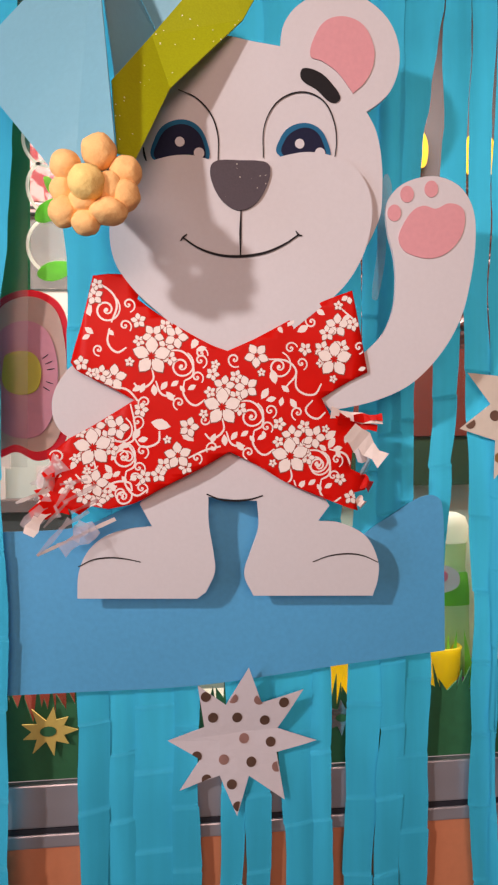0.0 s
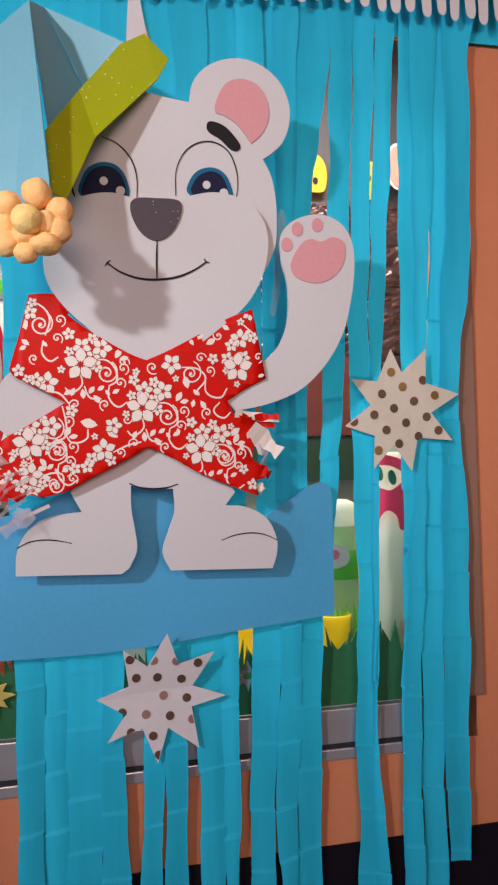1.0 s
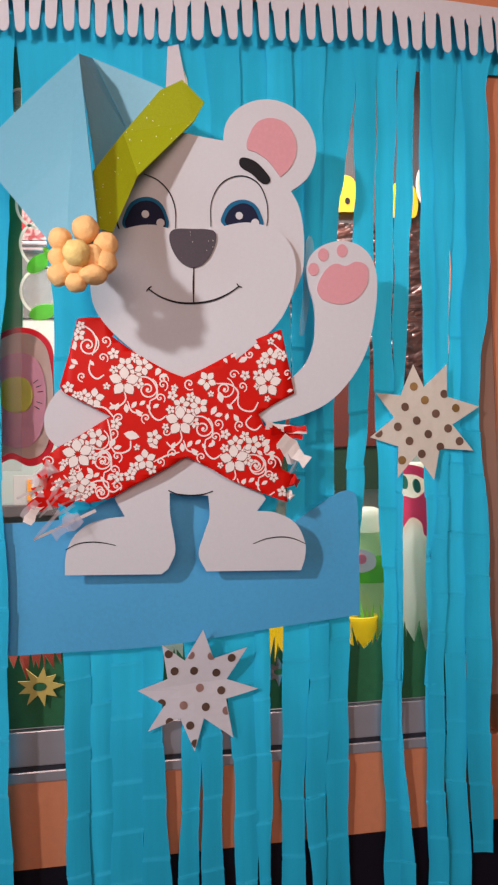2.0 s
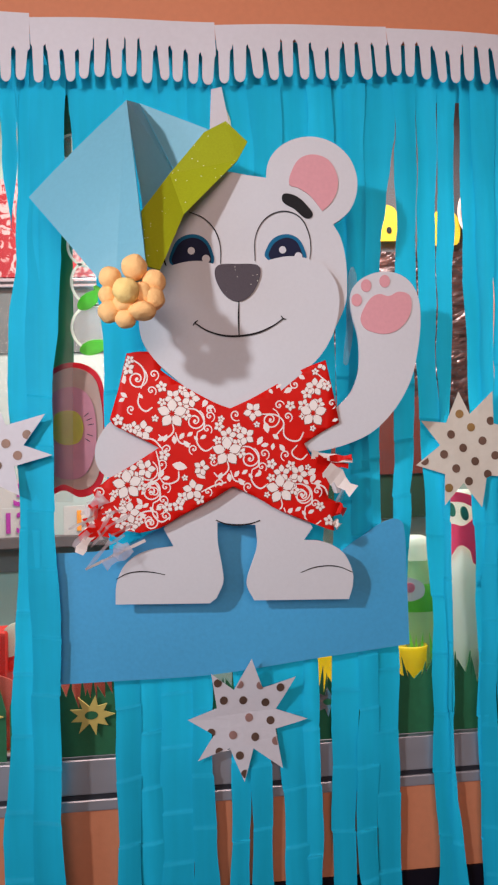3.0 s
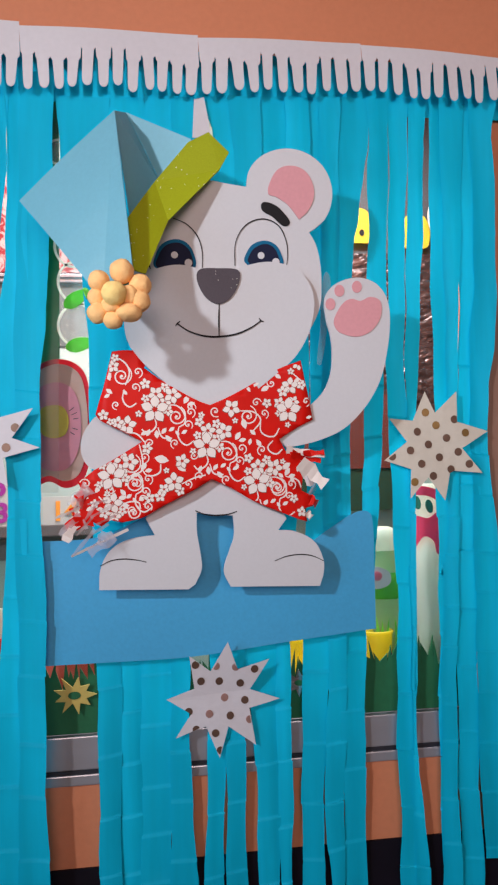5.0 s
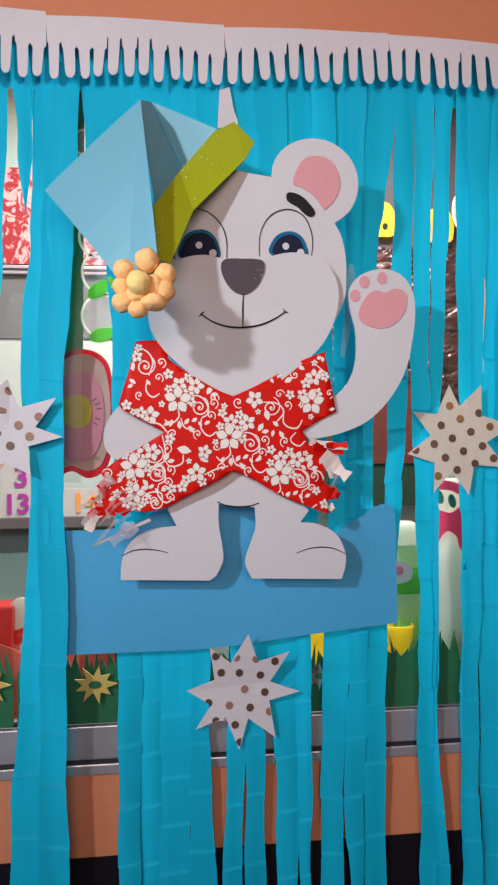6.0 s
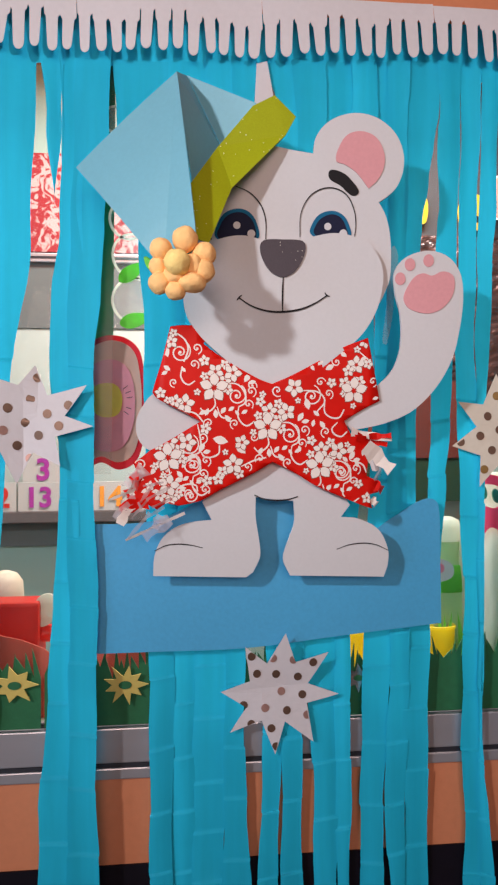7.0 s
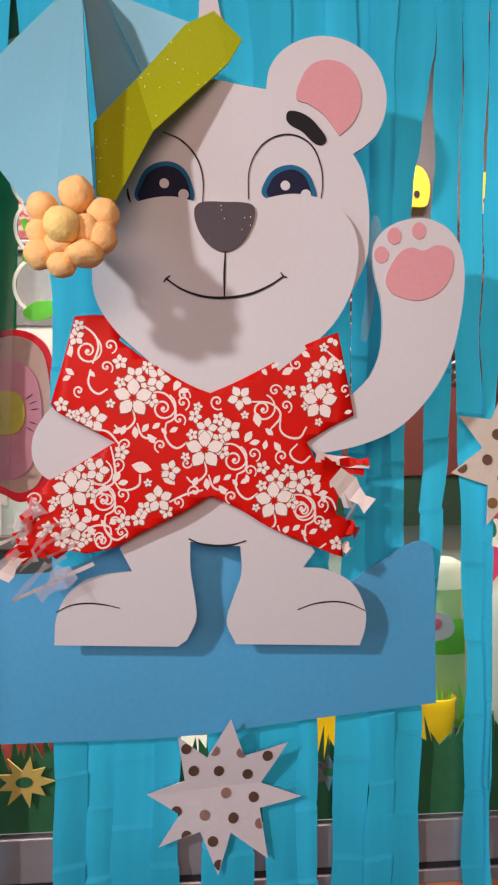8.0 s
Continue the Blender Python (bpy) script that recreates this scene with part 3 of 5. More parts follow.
# ---- scarf of wrapping paper ----
SCARF_Y = -0.0140
scarf = thing("scarf", (0, -0.03, 1.4), "red wrapping paper scarf with white flower print crossed over the bear", "paper scarf")
SCARF_RIGHT = [(-0.154, 1.505, 1), (-0.139, 1.507), (-0.122, 1.507, 1), (-0.113, 1.500, 1), (-0.115, 1.494, 1), (-0.106, 1.488, 1), (-0.109, 1.482, 1), (-0.100, 1.475, 1), (-0.086, 1.465), (-0.057, 1.447), (-0.031, 1.433), (-0.015, 1.427, 1), (0.013, 1.439), (0.049, 1.458), (0.085, 1.478), (0.120, 1.491, 1), (0.129, 1.449), (0.138, 1.404, 1), (0.114, 1.392), (0.087, 1.376, 1), (0.096, 1.358, 1), (0.119, 1.355, 1), (0.122, 1.324, 1), (0.119, 1.299, 1), (0.136, 1.291, 1), (0.131, 1.283, 1), (0.137, 1.276, 1), (0.123, 1.273, 1), (0.127, 1.253, 1), (0.117, 1.256, 1), (0.095, 1.265), (0.047, 1.286)]
SCARF_LEFT = [(0.018, 1.304), (-0.014, 1.320, 1), (-0.040, 1.305), (-0.087, 1.282), (-0.115, 1.267), (-0.144, 1.261, 1), (-0.161, 1.265, 1), (-0.174, 1.256, 1), (-0.189, 1.265, 1), (-0.205, 1.257, 1), (-0.203, 1.270, 1), (-0.218, 1.262, 1), (-0.214, 1.275, 1), (-0.220, 1.283, 1), (-0.204, 1.287, 1), (-0.212, 1.301, 1), (-0.201, 1.310, 1), (-0.206, 1.321, 1), (-0.194, 1.328, 1), (-0.183, 1.337, 1), (-0.167, 1.345), (-0.144, 1.358), (-0.114, 1.376, 1), (-0.133, 1.387), (-0.155, 1.398), (-0.173, 1.408), (-0.179, 1.416, 1), (-0.173, 1.436), (-0.167, 1.454), (-0.161, 1.477)]
SHEET = outline(SCARF_RIGHT + SCARF_LEFT, 4)


def bulge(x, z):
    return lean(x, z) - 0.0035 * math.cos(min(abs(x + 0.02) / 0.2, 1) * 1.5) + 0.002 * math.sin(x * 40 + z * 25)


def inside(p, poly):
    hit = False
    for a, b in zip(poly, poly[1:] + poly[:1]):
        if (a[1] > p[1]) != (b[1] > p[1]) and p[0] < (b[0] - a[0]) * (p[1] - a[1]) / (b[1] - a[1]) + a[0]:
            hit = not hit
    return hit


def petals(cx, cz, r, n, turn, fat=0.36):
    """Outlines of the petals of a printed flower."""
    out = []
    for i in range(n):
        a = turn + 2 * math.pi * i / n
        d, s = Vector((math.cos(a), math.sin(a))), Vector((-math.sin(a), math.cos(a)))
        shape = ((0.1, 0.0), (0.32, fat * 0.5), (0.58, fat * 0.75), (0.8, fat * 0.5), (1.0, 0.0), (0.8, -fat * 0.5), (0.58, -fat * 0.75), (0.32, -fat * 0.5))
        out.append([(cx + r * (d.x * u + s.x * v), cz + r * (d.y * u + s.y * v)) for u, v in shape])
    return out


def swirl(cx, cz, r, turn, way=1, turns=1.6, n=22):
    pts = []
    for i in range(n):
        s = i / (n - 1)
        a = turn + way * s * turns * 2 * math.pi
        rr = r * (0.12 + 0.88 * s) if s < 0.8 else r * (0.12 + 0.88 * s) + r * 1.2 * (s - 0.8) ** 1.2
        pts.append((cx + rr * math.cos(a), cz + rr * math.sin(a)))
    return pts


def printed(polygon, y, seed):
    """The printed flowers, leaves, stems and spirals of the paper."""
    rnd = random.Random(seed)
    bm = bmesh.new()

    def flat(points, dy, index):
        kept = [p for p in points if inside(p, polygon)]
        if len(kept) >= max(3, len(points) * 0.6):
            f = bm.faces.new([bm.verts.new((x, y + bulge(x, z) - dy, z)) for x, z in kept])
            f.material_index = index
            f.normal_update()
            if f.normal.y > 0:
                f.normal_flip()

    lift = [0.0]

    def bloom(cx, cz, r, turn=None):
        turn = rnd.uniform(0, 1.25) if turn is None else turn
        lift[0] = (lift[0] + 0.00008) % 0.0006
        fat = 0.44
        rim = 0.0009 if r > 0.009 else 0.0006
        for q in petals(cx, cz, r, 5, turn, fat):
            mx, mz = sum(p[0] for p in q) / 8, sum(p[1] for p in q) / 8
            k = 1 + rim / (r * 0.4)
            flat([(mx + (x - mx) * k, mz + (z - mz) * k - 0.0003) for x, z in q], 0.00022 + lift[0], 1)
        for q in petals(cx, cz, r, 5, turn, fat):
            flat(q, 0.00027 + lift[0], 0)
        for q in petals(cx, cz, r * (0.24 if r > 0.009 else 0.2), 5, turn + 0.1, 0.3):
            flat(q, 0.00032 + lift[0], 2)

    def leaf(cx, cz, r, turn):
        for q in petals(cx - r / 2 * math.cos(turn), cz - r / 2 * math.sin(turn), r * 1.4, 1, turn, 0.34):
            flat(q, 0.0003, 0)

    def stem(points, w):
        for i, (a, b) in enumerate(zip(points, points[1:])):
            d = Vector((b[0] - a[0], b[1] - a[1]))
            if d.length > 1e-6:
                s = Vector((-d.y, d.x)).normalized() * w / 2 * (0.65 + 0.35 * math.sin(math.pi * i / len(points)))
                flat([(a[0] + s.x, a[1] + s.y), (a[0] - s.x, a[1] - s.y), (b[0] - s.x, b[1] - s.y), (b[0] + s.x, b[1] + s.y)], 0.00025, 0)

    def spiral(cx, cz, r, turn, way):
        stem(swirl(cx, cz, r * 1.1, turn, way, 1.7 if r > 0.008 else 1.3, 30), 0.0021 if r > 0.008 else 0.0019)
        bead = round_line(cx, cz, r * 0.17, r * 0.17, 8)
        flat(bead, 0.00028, 0)

    def cluster(cx, cz):
        """The repeat of the print: one large flower, its small ones, spirals and leaves."""
        for dx, dz, r in ((-0.013, 0.016, 0.0065), (0.015, 0.032, 0.0075), (0.019, -0.002, 0.008), (0.015, 0.010, 0.009), (0.002, 0.022, 0.0118), (0.026, 0.0205, 0.013)):
            bloom(cx + dx, cz + dz, r)
        bloom(cx, cz, 0.0205, 0.35 + rnd.uniform(-0.08, 0.08))
        for dx, dz, r, turn, way in ((0.031, -0.0105, 0.012, 3.0, 1), (0.0515, -0.0045, 0.0065, 0.6, -1), (0.0475, -0.022, 0.006, 1.0, -1), (0.028, -0.049, 0.006, 2.6, 1)):
            spiral(cx + dx, cz + dz, r, turn, way)
        for line in (((0.016, 0.006), (0.032, 0.005), (0.042, -0.006), (0.043, -0.020), (0.034, -0.026)), ((0.034, -0.026), (0.033, -0.040), (0.044, -0.052), (0.056, -0.046)),
                     ((0.0, -0.012), (0.001, -0.025), (-0.012, -0.034), (-0.019, -0.028)), ((0.004, -0.026), (0.010, -0.040), (0.024, -0.042))):
            stem(outline([(cx + a, cz + b) for a, b in line], 6, False), 0.0023)
        for dx, dz, r, turn in ((-0.009, -0.031, 0.009, -2.0), (0.002, -0.033, 0.010, -1.5), (0.011, -0.033, 0.009, 0.9), (0.017, -0.040, 0.010, -0.9), (0.040, -0.034, 0.008, 0.5),
                                (0.033, -0.036, 0.007, 2.2), (0.044, 0.011, 0.011, 1.0), (0.050, 0.007, 0.009, 0.2), (0.022, -0.030, 0.008, 0.6)):
            leaf(cx + dx, cz + dz, r, turn)

    for c in [(-0.095, 1.422), (-0.021, 1.368), (0.052, 1.314), (-0.158, 1.327)]:
        cluster(*c)
    for line in ([(-0.156, 1.501), (-0.136, 1.489), (-0.130, 1.475), (-0.136, 1.457)], [(-0.138, 1.451), (-0.140, 1.436), (-0.131, 1.426), (-0.121, 1.431)], [(0.028, 1.418), (0.049, 1.416), (0.059, 1.404), (0.048, 1.389)], [(0.059, 1.404), (0.060, 1.386), (0.078, 1.380), (0.087, 1.392)], [(0.077, 1.374), (0.069, 1.363), (0.081, 1.354), (0.091, 1.361)], [(-0.118, 1.372), (-0.114, 1.352), (-0.115, 1.335), (-0.127, 1.329)], [(-0.115, 1.337), (-0.107, 1.327), (-0.090, 1.331), (-0.088, 1.343)],
                 [(-0.138, 1.390), (-0.121, 1.387), (-0.110, 1.375)], [(-0.152, 1.278), (-0.138, 1.289), (-0.121, 1.289), (-0.118, 1.280)], [(-0.058, 1.314), (-0.040, 1.322), (-0.023, 1.326)], [(-0.161, 1.335), (-0.172, 1.321), (-0.183, 1.315)], [(0.095, 1.321), (0.113, 1.315), (0.119, 1.303)], [(0.107, 1.473), (0.128, 1.455), (0.122, 1.461)], [(0.012, 1.287), (0.041, 1.280), (0.083, 1.268)]):
        stem(outline(line, 6, False), 0.0023)
    for s in [(-0.141, 1.470, 0.0129, 3.0, 1), (-0.118, 1.476, 0.0065, 0.5, -1), (-0.122, 1.454, 0.0059, 1.0, -1), (0.040, 1.410, 0.0123, 3.2, 1), (0.065, 1.414, 0.0059, 0.6, -1), (0.053, 1.430, 0.0059, 2.0, -1), (-0.130, 1.343, 0.0123, 3.0, 1), (-0.111, 1.354, 0.0065, 0.5, -1), (-0.103, 1.374, 0.0059, 2.0, 1), (-0.115, 1.294, 0.0065, 0.4, -1), (-0.108, 1.283, 0.0059, 1.0, -1), (-0.128, 1.274, 0.0088, 3.0, 1), (0.081, 1.306, 0.0111, 3.0, 1)]:
        spiral(*s)
    for s in [(0.128, 1.431, 0.0059, 0.4, -1), (-0.150, 1.429, 0.0053, 3.0, 1), (-0.122, 1.316, 0.0065, 1.0, 1), (0.076, 1.458, 0.0059, 4.0, -1), (-0.032, 1.325, 0.0059, 2.0, 1), (-0.043, 1.425, 0.0059, 1.5, -1), (0.060, 1.361, 0.0065, 2.6, 1), (-0.040, 1.354, 0.0053, 5.0, 1), (-0.008, 1.418, 0.0070, 3.4, 1), (-0.195, 1.318, 0.0065, 1.0, 1), (0.024, 1.289, 0.0047, 2.0, 1), (-0.049, 1.314, 0.0053, 0.7, -1), (-0.161, 1.309, 0.0059, 4.2, 1)]:
        spiral(*s)
    for s in [(-0.082, 1.349, 0.0170, 2.9), (-0.062, 1.342, 0.0158, -0.8), (-0.159, 1.468, 0.0141, 1.9), (0.035, 1.396, 0.0129, 1.8), (0.093, 1.334, 0.0129, 0.6), (-0.173, 1.433, 0.0100, 2.2), (-0.157, 1.447, 0.0088, 2.5), (-0.164, 1.441, 0.0076, 0.5), (0.045, 1.388, 0.0088, -0.7), (0.054, 1.373, 0.0100, -1.0), (0.043, 1.375, 0.0082, -1.8), (0.064, 1.449, 0.0111, 0.5), (0.052, 1.456, 0.0106, 1.0), (0.043, 1.448, 0.0076, 2.2), (0.061, 1.461, 0.0082, 0.2), (-0.132, 1.325, 0.0088, 0.4), (-0.127, 1.329, 0.0082, -0.2), (-0.144, 1.306, 0.0094, -0.9), (-0.138, 1.315, 0.0076, 0.9)]:
        leaf(*s)
    for s in [(0.075, 1.333, 0.0076, 2.2), (0.086, 1.324, 0.0082, -0.7), (0.104, 1.318, 0.0082, -1.2), (0.114, 1.330, 0.0094, 1.2), (-0.173, 1.448, 0.0070, 1.0), (-0.180, 1.307, 0.0094, 1.0), (-0.192, 1.281, 0.0094, 0.4), (-0.206, 1.278, 0.0094, 2.7), (-0.178, 1.281, 0.0082, 0.1), (-0.113, 1.387, 0.0088, 0.5), (-0.194, 1.298, 0.0088, 2.9), (-0.138, 1.448, 0.0070, -0.8), (-0.031, 1.454, 0.0065, 0.8), (0.088, 1.467, 0.0088, 2.6), (0.130, 1.407, 0.0070, 0.3), (0.024, 1.336, 0.0070, 1.8), (-0.058, 1.291, 0.0070, 0.4), (-0.144, 1.295, 0.0082, 0.6), (0.112, 1.461, 0.0082, 0.5)]:
        leaf(*s)
    for s in [(0.101, 1.418, 0.0194), (0.104, 1.454, 0.0129), (0.088, 1.429, 0.0094), (0.109, 1.431, 0.0088), (0.093, 1.446, 0.0088), (0.121, 1.455, 0.0076), (0.086, 1.414, 0.0053), (0.069, 1.429, 0.0076), (0.105, 1.475, 0.0053), (0.100, 1.397, 0.0047), (0.016, 1.422, 0.0135), (0.040, 1.349, 0.0076), (-0.031, 1.403, 0.0076), (0.021, 1.404, 0.0047), (-0.108, 1.459, 0.0082), (-0.118, 1.416, 0.0053), (-0.135, 1.400, 0.0141), (-0.148, 1.404, 0.0094), (-0.168, 1.415, 0.0082), (-0.158, 1.405, 0.0059), (-0.107, 1.366, 0.0082), (-0.041, 1.361, 0.0053), (-0.080, 1.334, 0.0047)]:
        bloom(*s)
    for s in [(-0.069, 1.317, 0.0147), (-0.084, 1.307, 0.0088), (-0.061, 1.304, 0.0076), (-0.090, 1.297, 0.0088), (-0.105, 1.295, 0.0082), (-0.165, 1.302, 0.0053), (-0.158, 1.289, 0.0152), (-0.169, 1.275, 0.0088), (-0.155, 1.270, 0.0100), (-0.144, 1.277, 0.0070), (0.033, 1.307, 0.0047), (0.091, 1.343, 0.0047), (0.107, 1.288, 0.0070), (-0.153, 1.484, 0.0094), (-0.150, 1.496, 0.0065), (-0.057, 1.347, 0.0111), (-0.028, 1.413, 0.0053), (-0.183, 1.289, 0.0070), (-0.195, 1.307, 0.0059), (0.119, 1.268, 0.0082), (-0.175, 1.316, 0.0059), (0.116, 1.485, 0.0088)]:
        bloom(*s)
    return bm


def sheet(line, y, bend, thick=0.0012, cell=0.02):
    """A cut sheet that follows bend inside as well as along its rim."""
    bm = bmesh.new()
    slab(bm, line, 0.0, thick)
    lo = [min(p[k] for p in line) for k in (0, 1)]
    hi = [max(p[k] for p in line) for k in (0, 1)]
    for k, axis in ((0, (1, 0, 0)), (1, (0, 0, 1))):
        c = lo[k] + cell
        while c < hi[k]:
            co = (c, 0, 0) if k == 0 else (0, 0, c)
            bmesh.ops.bisect_plane(bm, geom=bm.verts[:] + bm.edges[:] + bm.faces[:], plane_co=co, plane_no=axis, dist=1e-6)
            c += cell
    for v in bm.verts:
        v.co.y += y + bend(v.co.x, v.co.z)
    return bm


wrap = part("wrap", sheet(SHEET, SCARF_Y, bulge), RED, scarf, "", True)
part("print", printed(SHEET, SCARF_Y, 5), [PRINT, SHADE, RED], wrap, "white flower print")

# torn clear ends and curled white backs
rnd = random.Random(21)


def shard(base, tip, width, y0, y1, mat, name):
    bm = bmesh.new()
    a, b = Vector(base), Vector(tip)
    d = (b - a).normalized()
    s = Vector((-d.y, d.x)) * width / 2
    rows = []
    for i in range(6):
        u = i / 5
        p = a + (b - a) * u
        w = s * (1 - 0.35 * u + 0.25 * math.sin(u * 9 + base[0] * 90))
        y = lean(*base[:2]) + y0 + (y1 - y0) * u + 0.004 * math.sin(u * 5 + base[1] * 60)
        rows.append((bm.verts.new((p.x + w.x, y, p.y + w.y)), bm.verts.new((p.x - w.x, y - 0.002, p.y - w.y))))
    for r, q in zip(rows, rows[1:]):
        bm.faces.new((r[0], r[1], q[1], q[0]))
    part(name, bm, mat, scarf)


for base, tip, w, m in zip(
        [(-0.183, 1.252), (-0.195, 1.261), (-0.187, 1.268), (-0.200, 1.277), (-0.198, 1.289), (-0.194, 1.297), (-0.190, 1.313), (-0.136, 1.251), (-0.156, 1.243), (-0.207, 1.269), (-0.168, 1.248)],
        [(-0.214, 1.217), (-0.229, 1.246), (-0.224, 1.258), (-0.231, 1.246), (-0.214, 1.293), (-0.207, 1.304), (-0.216, 1.289), (-0.216, 1.216), (-0.192, 1.220), (-0.223, 1.238), (-0.176, 1.232)],
        (0.006, 0.012, 0.02, 0.012, 0.014, 0.016, 0.02, 0.004, 0.02, 0.016, 0.016),
        (FILM, FILM, RED, FILM, FILM, RED, FILM, PRINT, FILM, PRINT, FILM)):
    shard(base, tip, w, SCARF_Y - 0.004, SCARF_Y + rnd.uniform(-0.03, 0.01), m, "torn_end")
for base, tip, w, m in zip(
        [(0.097, 1.361), (0.105, 1.354), (0.117, 1.341), (0.125, 1.312), (0.129, 1.287), (0.126, 1.266), (0.122, 1.354), (0.134, 1.303)],
        [(0.156, 1.350), (0.151, 1.343), (0.155, 1.307), (0.149, 1.318), (0.144, 1.278), (0.134, 1.258), (0.154, 1.355), (0.145, 1.296)],
        (0.012, 0.014, 0.026, 0.016, 0.016, 0.014, 0.010, 0.02),
        (PRINT, RED, PRINT, PAPER, RED, PRINT, RED, FILM)):
    shard(base, tip, w, SCARF_Y - 0.002, SCARF_Y + rnd.uniform(0.0, 0.02), m, "torn_end")

for k in range(9):
    base = (rnd.uniform(-0.205, -0.150), rnd.uniform(1.248, 1.300))
    tip = (base[0] - rnd.uniform(0.012, 0.038), base[1] - rnd.uniform(0.004, 0.026))
    shard(base, tip, rnd.uniform(0.0025, 0.006), SCARF_Y - 0.004, SCARF_Y + rnd.uniform(-0.025, 0.005), PRINT if k % 4 == 3 else FILM, "torn_end")

# ---- party hat ----
hat = thing("party_hat", (-0.13, -0.06, 1.7), "folded light blue paper hat with a lime glitter band", "paper hat")


def panel(name, points, mat, parent, label="", thick=0.0012, curve=0.0):
    """A folded paper face through 3D corners, with thickness; curve bows it."""
    bm = bmesh.new()
    v = [bm.verts.new(p) for p in points]
    f = bm.faces.new(v)
    f.normal_update()
    if f.normal.y > 0:
        f.normal_flip()
    bmesh.ops.triangulate(bm, faces=bm.faces[:])
    if curve:
        bmesh.ops.subdivide_edges(bm, edges=bm.edges[:], cuts=3, use_grid_fill=True)
        c = sum((Vector(p) for p in points), Vector()) / len(points)
        r = max((Vector(p) - c).length for p in points)
        for w in bm.verts:
            w.co.y -= curve * (1 - min(1, (w.co - c).length / r) ** 2)
    geo = bmesh.ops.solidify(bm, geom=bm.faces[:], thickness=thick)
    return part(name, bm, mat, parent, label, False)


def at(points, ys):
    return [(p[0], y, p[1]) for p, y in zip(points, ys)]


HAT_LEFT = [(-0.280, 1.722)]
HAT_TOP = [(-0.143, 1.839)]
HAT_TOP2 = [(-0.128, 1.870)]
# Lower corners run on unseen behind the pompoms to widen the face shadow.
HAT_LOW = [(-0.119, 1.552)]
HAT_LOW2 = [(-0.162, 1.556)]
HAT_FOLD = [(-0.121, 1.655)]
HAT_MID = [(-0.074, 1.752)]
HAT_BACK = [(-0.034, 1.815)]
panel("left_face", at(HAT_LEFT + HAT_TOP + HAT_LOW + HAT_LOW2, (-0.03, -0.08, -0.155, -0.12)), HATBLUE, hat, "", 0.0012, 0.018)
panel("fold", at(HAT_TOP + HAT_TOP2 + HAT_MID + HAT_FOLD, (-0.079, -0.012, -0.016, -0.100)), HATBLUE, hat)
panel("right_face", at(HAT_TOP2 + HAT_BACK + HAT_MID, (-0.013, -0.050, -0.018)), HATBLUE, hat)
panel("band", at([(-0.040, 1.804), (-0.010, 1.820), (0.019, 1.791), (0.004, 1.764)] + [(-0.072, 1.680)] + [(-0.105, 1.593), (-0.121, 1.596)] + [(-0.127, 1.676)] + [(-0.089, 1.744)],
                 (-0.064, -0.064, -0.064, -0.066, -0.088, -0.13, -0.138, -0.110, -0.066)), BAND, hat, "lime green glitter foam band", 0.002)

# ---- pompom flower ----
flower = thing("pompom_flower", (-0.14, -0.165, 1.56), "orange flower of fuzzy pompoms on the tip of the paper hat", "pompom flower")


def pompom(c, y, r, mat, seed, flat=1.0):
    bm = bmesh.new()
    bmesh.ops.create_icosphere(bm, subdivisions=5, radius=r * 0.95)
    o = Vector((seed * 3.1, seed * 1.7, 0))
    for v in bm.verts:
        d = v.co.normalized()
        v.co *= 1 + 0.10 * noise.noise(d * 1.3 + o) + 0.02 * noise.noise(d * 5 + o) + 0.016 * noise.noise(d * 22 + o) + 0.016 * noise.noise(d * 45 + o)
        v.co.z *= flat
        v.co += Vector((c[0], y, c[1]))
    part("pompom", bm, mat, flower, "", True)


for i, (c, r, y, flat) in enumerate(zip([(-0.136, 1.585), (-0.165, 1.573), (-0.113, 1.568), (-0.115, 1.547), (-0.128, 1.531), (-0.148, 1.523), (-0.167, 1.532), (-0.168, 1.553), (-0.149, 1.541), (-0.128, 1.553)],
                                        (0.0162, 0.0140, 0.0150, 0.0152, 0.0178, 0.0134, 0.0142, 0.0128, 0.0145, 0.0150),
                                        (-0.166, -0.165, -0.163, -0.166, -0.170, -0.166, -0.165, -0.160, -0.168, -0.168),
                                        (1.0, 1.0, 1.05, 1.0, 0.68, 0.95, 1.0, 1.0, 0.9, 1.0))):
    pompom(c, y, r, POM, i + 1, flat)
pompom([(-0.146, 1.553)][0], -0.180, 0.0166, POMY, 17)
bm = bmesh.new()
slab(bm, outline([(-0.186, 1.566), (-0.181, 1.567), (-0.175, 1.557), (-0.179, 1.551)]), -0.152, 0.002)
part("leaf", bm, LEAF, flower, "bright green foam leaf")


# ---- paper stars ----
def star(tips, valleys, centre, y, fold, slope, paper=PAPER, group="spotted paper stars"):
    """An eight-pointed star cut from stiff paper and folded once along a line; returns the star and its depth at a place."""
    ob = thing("paper_star", (centre[0], y, centre[1]), "white paper star with bronze foil spots on the crepe curtain", "paper star", group)
    d = (Vector(fold[1]) - Vector(fold[0])).normalized()
    side = Vector((-d.y, d.x))

    def depth(x, z):
        k = (Vector((x, z)) - Vector(fold[0])).dot(side)
        return y + (slope[0] * k if k > 0 else -slope[1] * k) + 0.0012 * math.sin(x * 60 + z * 45)

    bm = sheet(weave(tips, valleys), 0.0, depth, 0.0008, 0.02)
    part("sheet", bm, paper, ob)
    return ob, depth


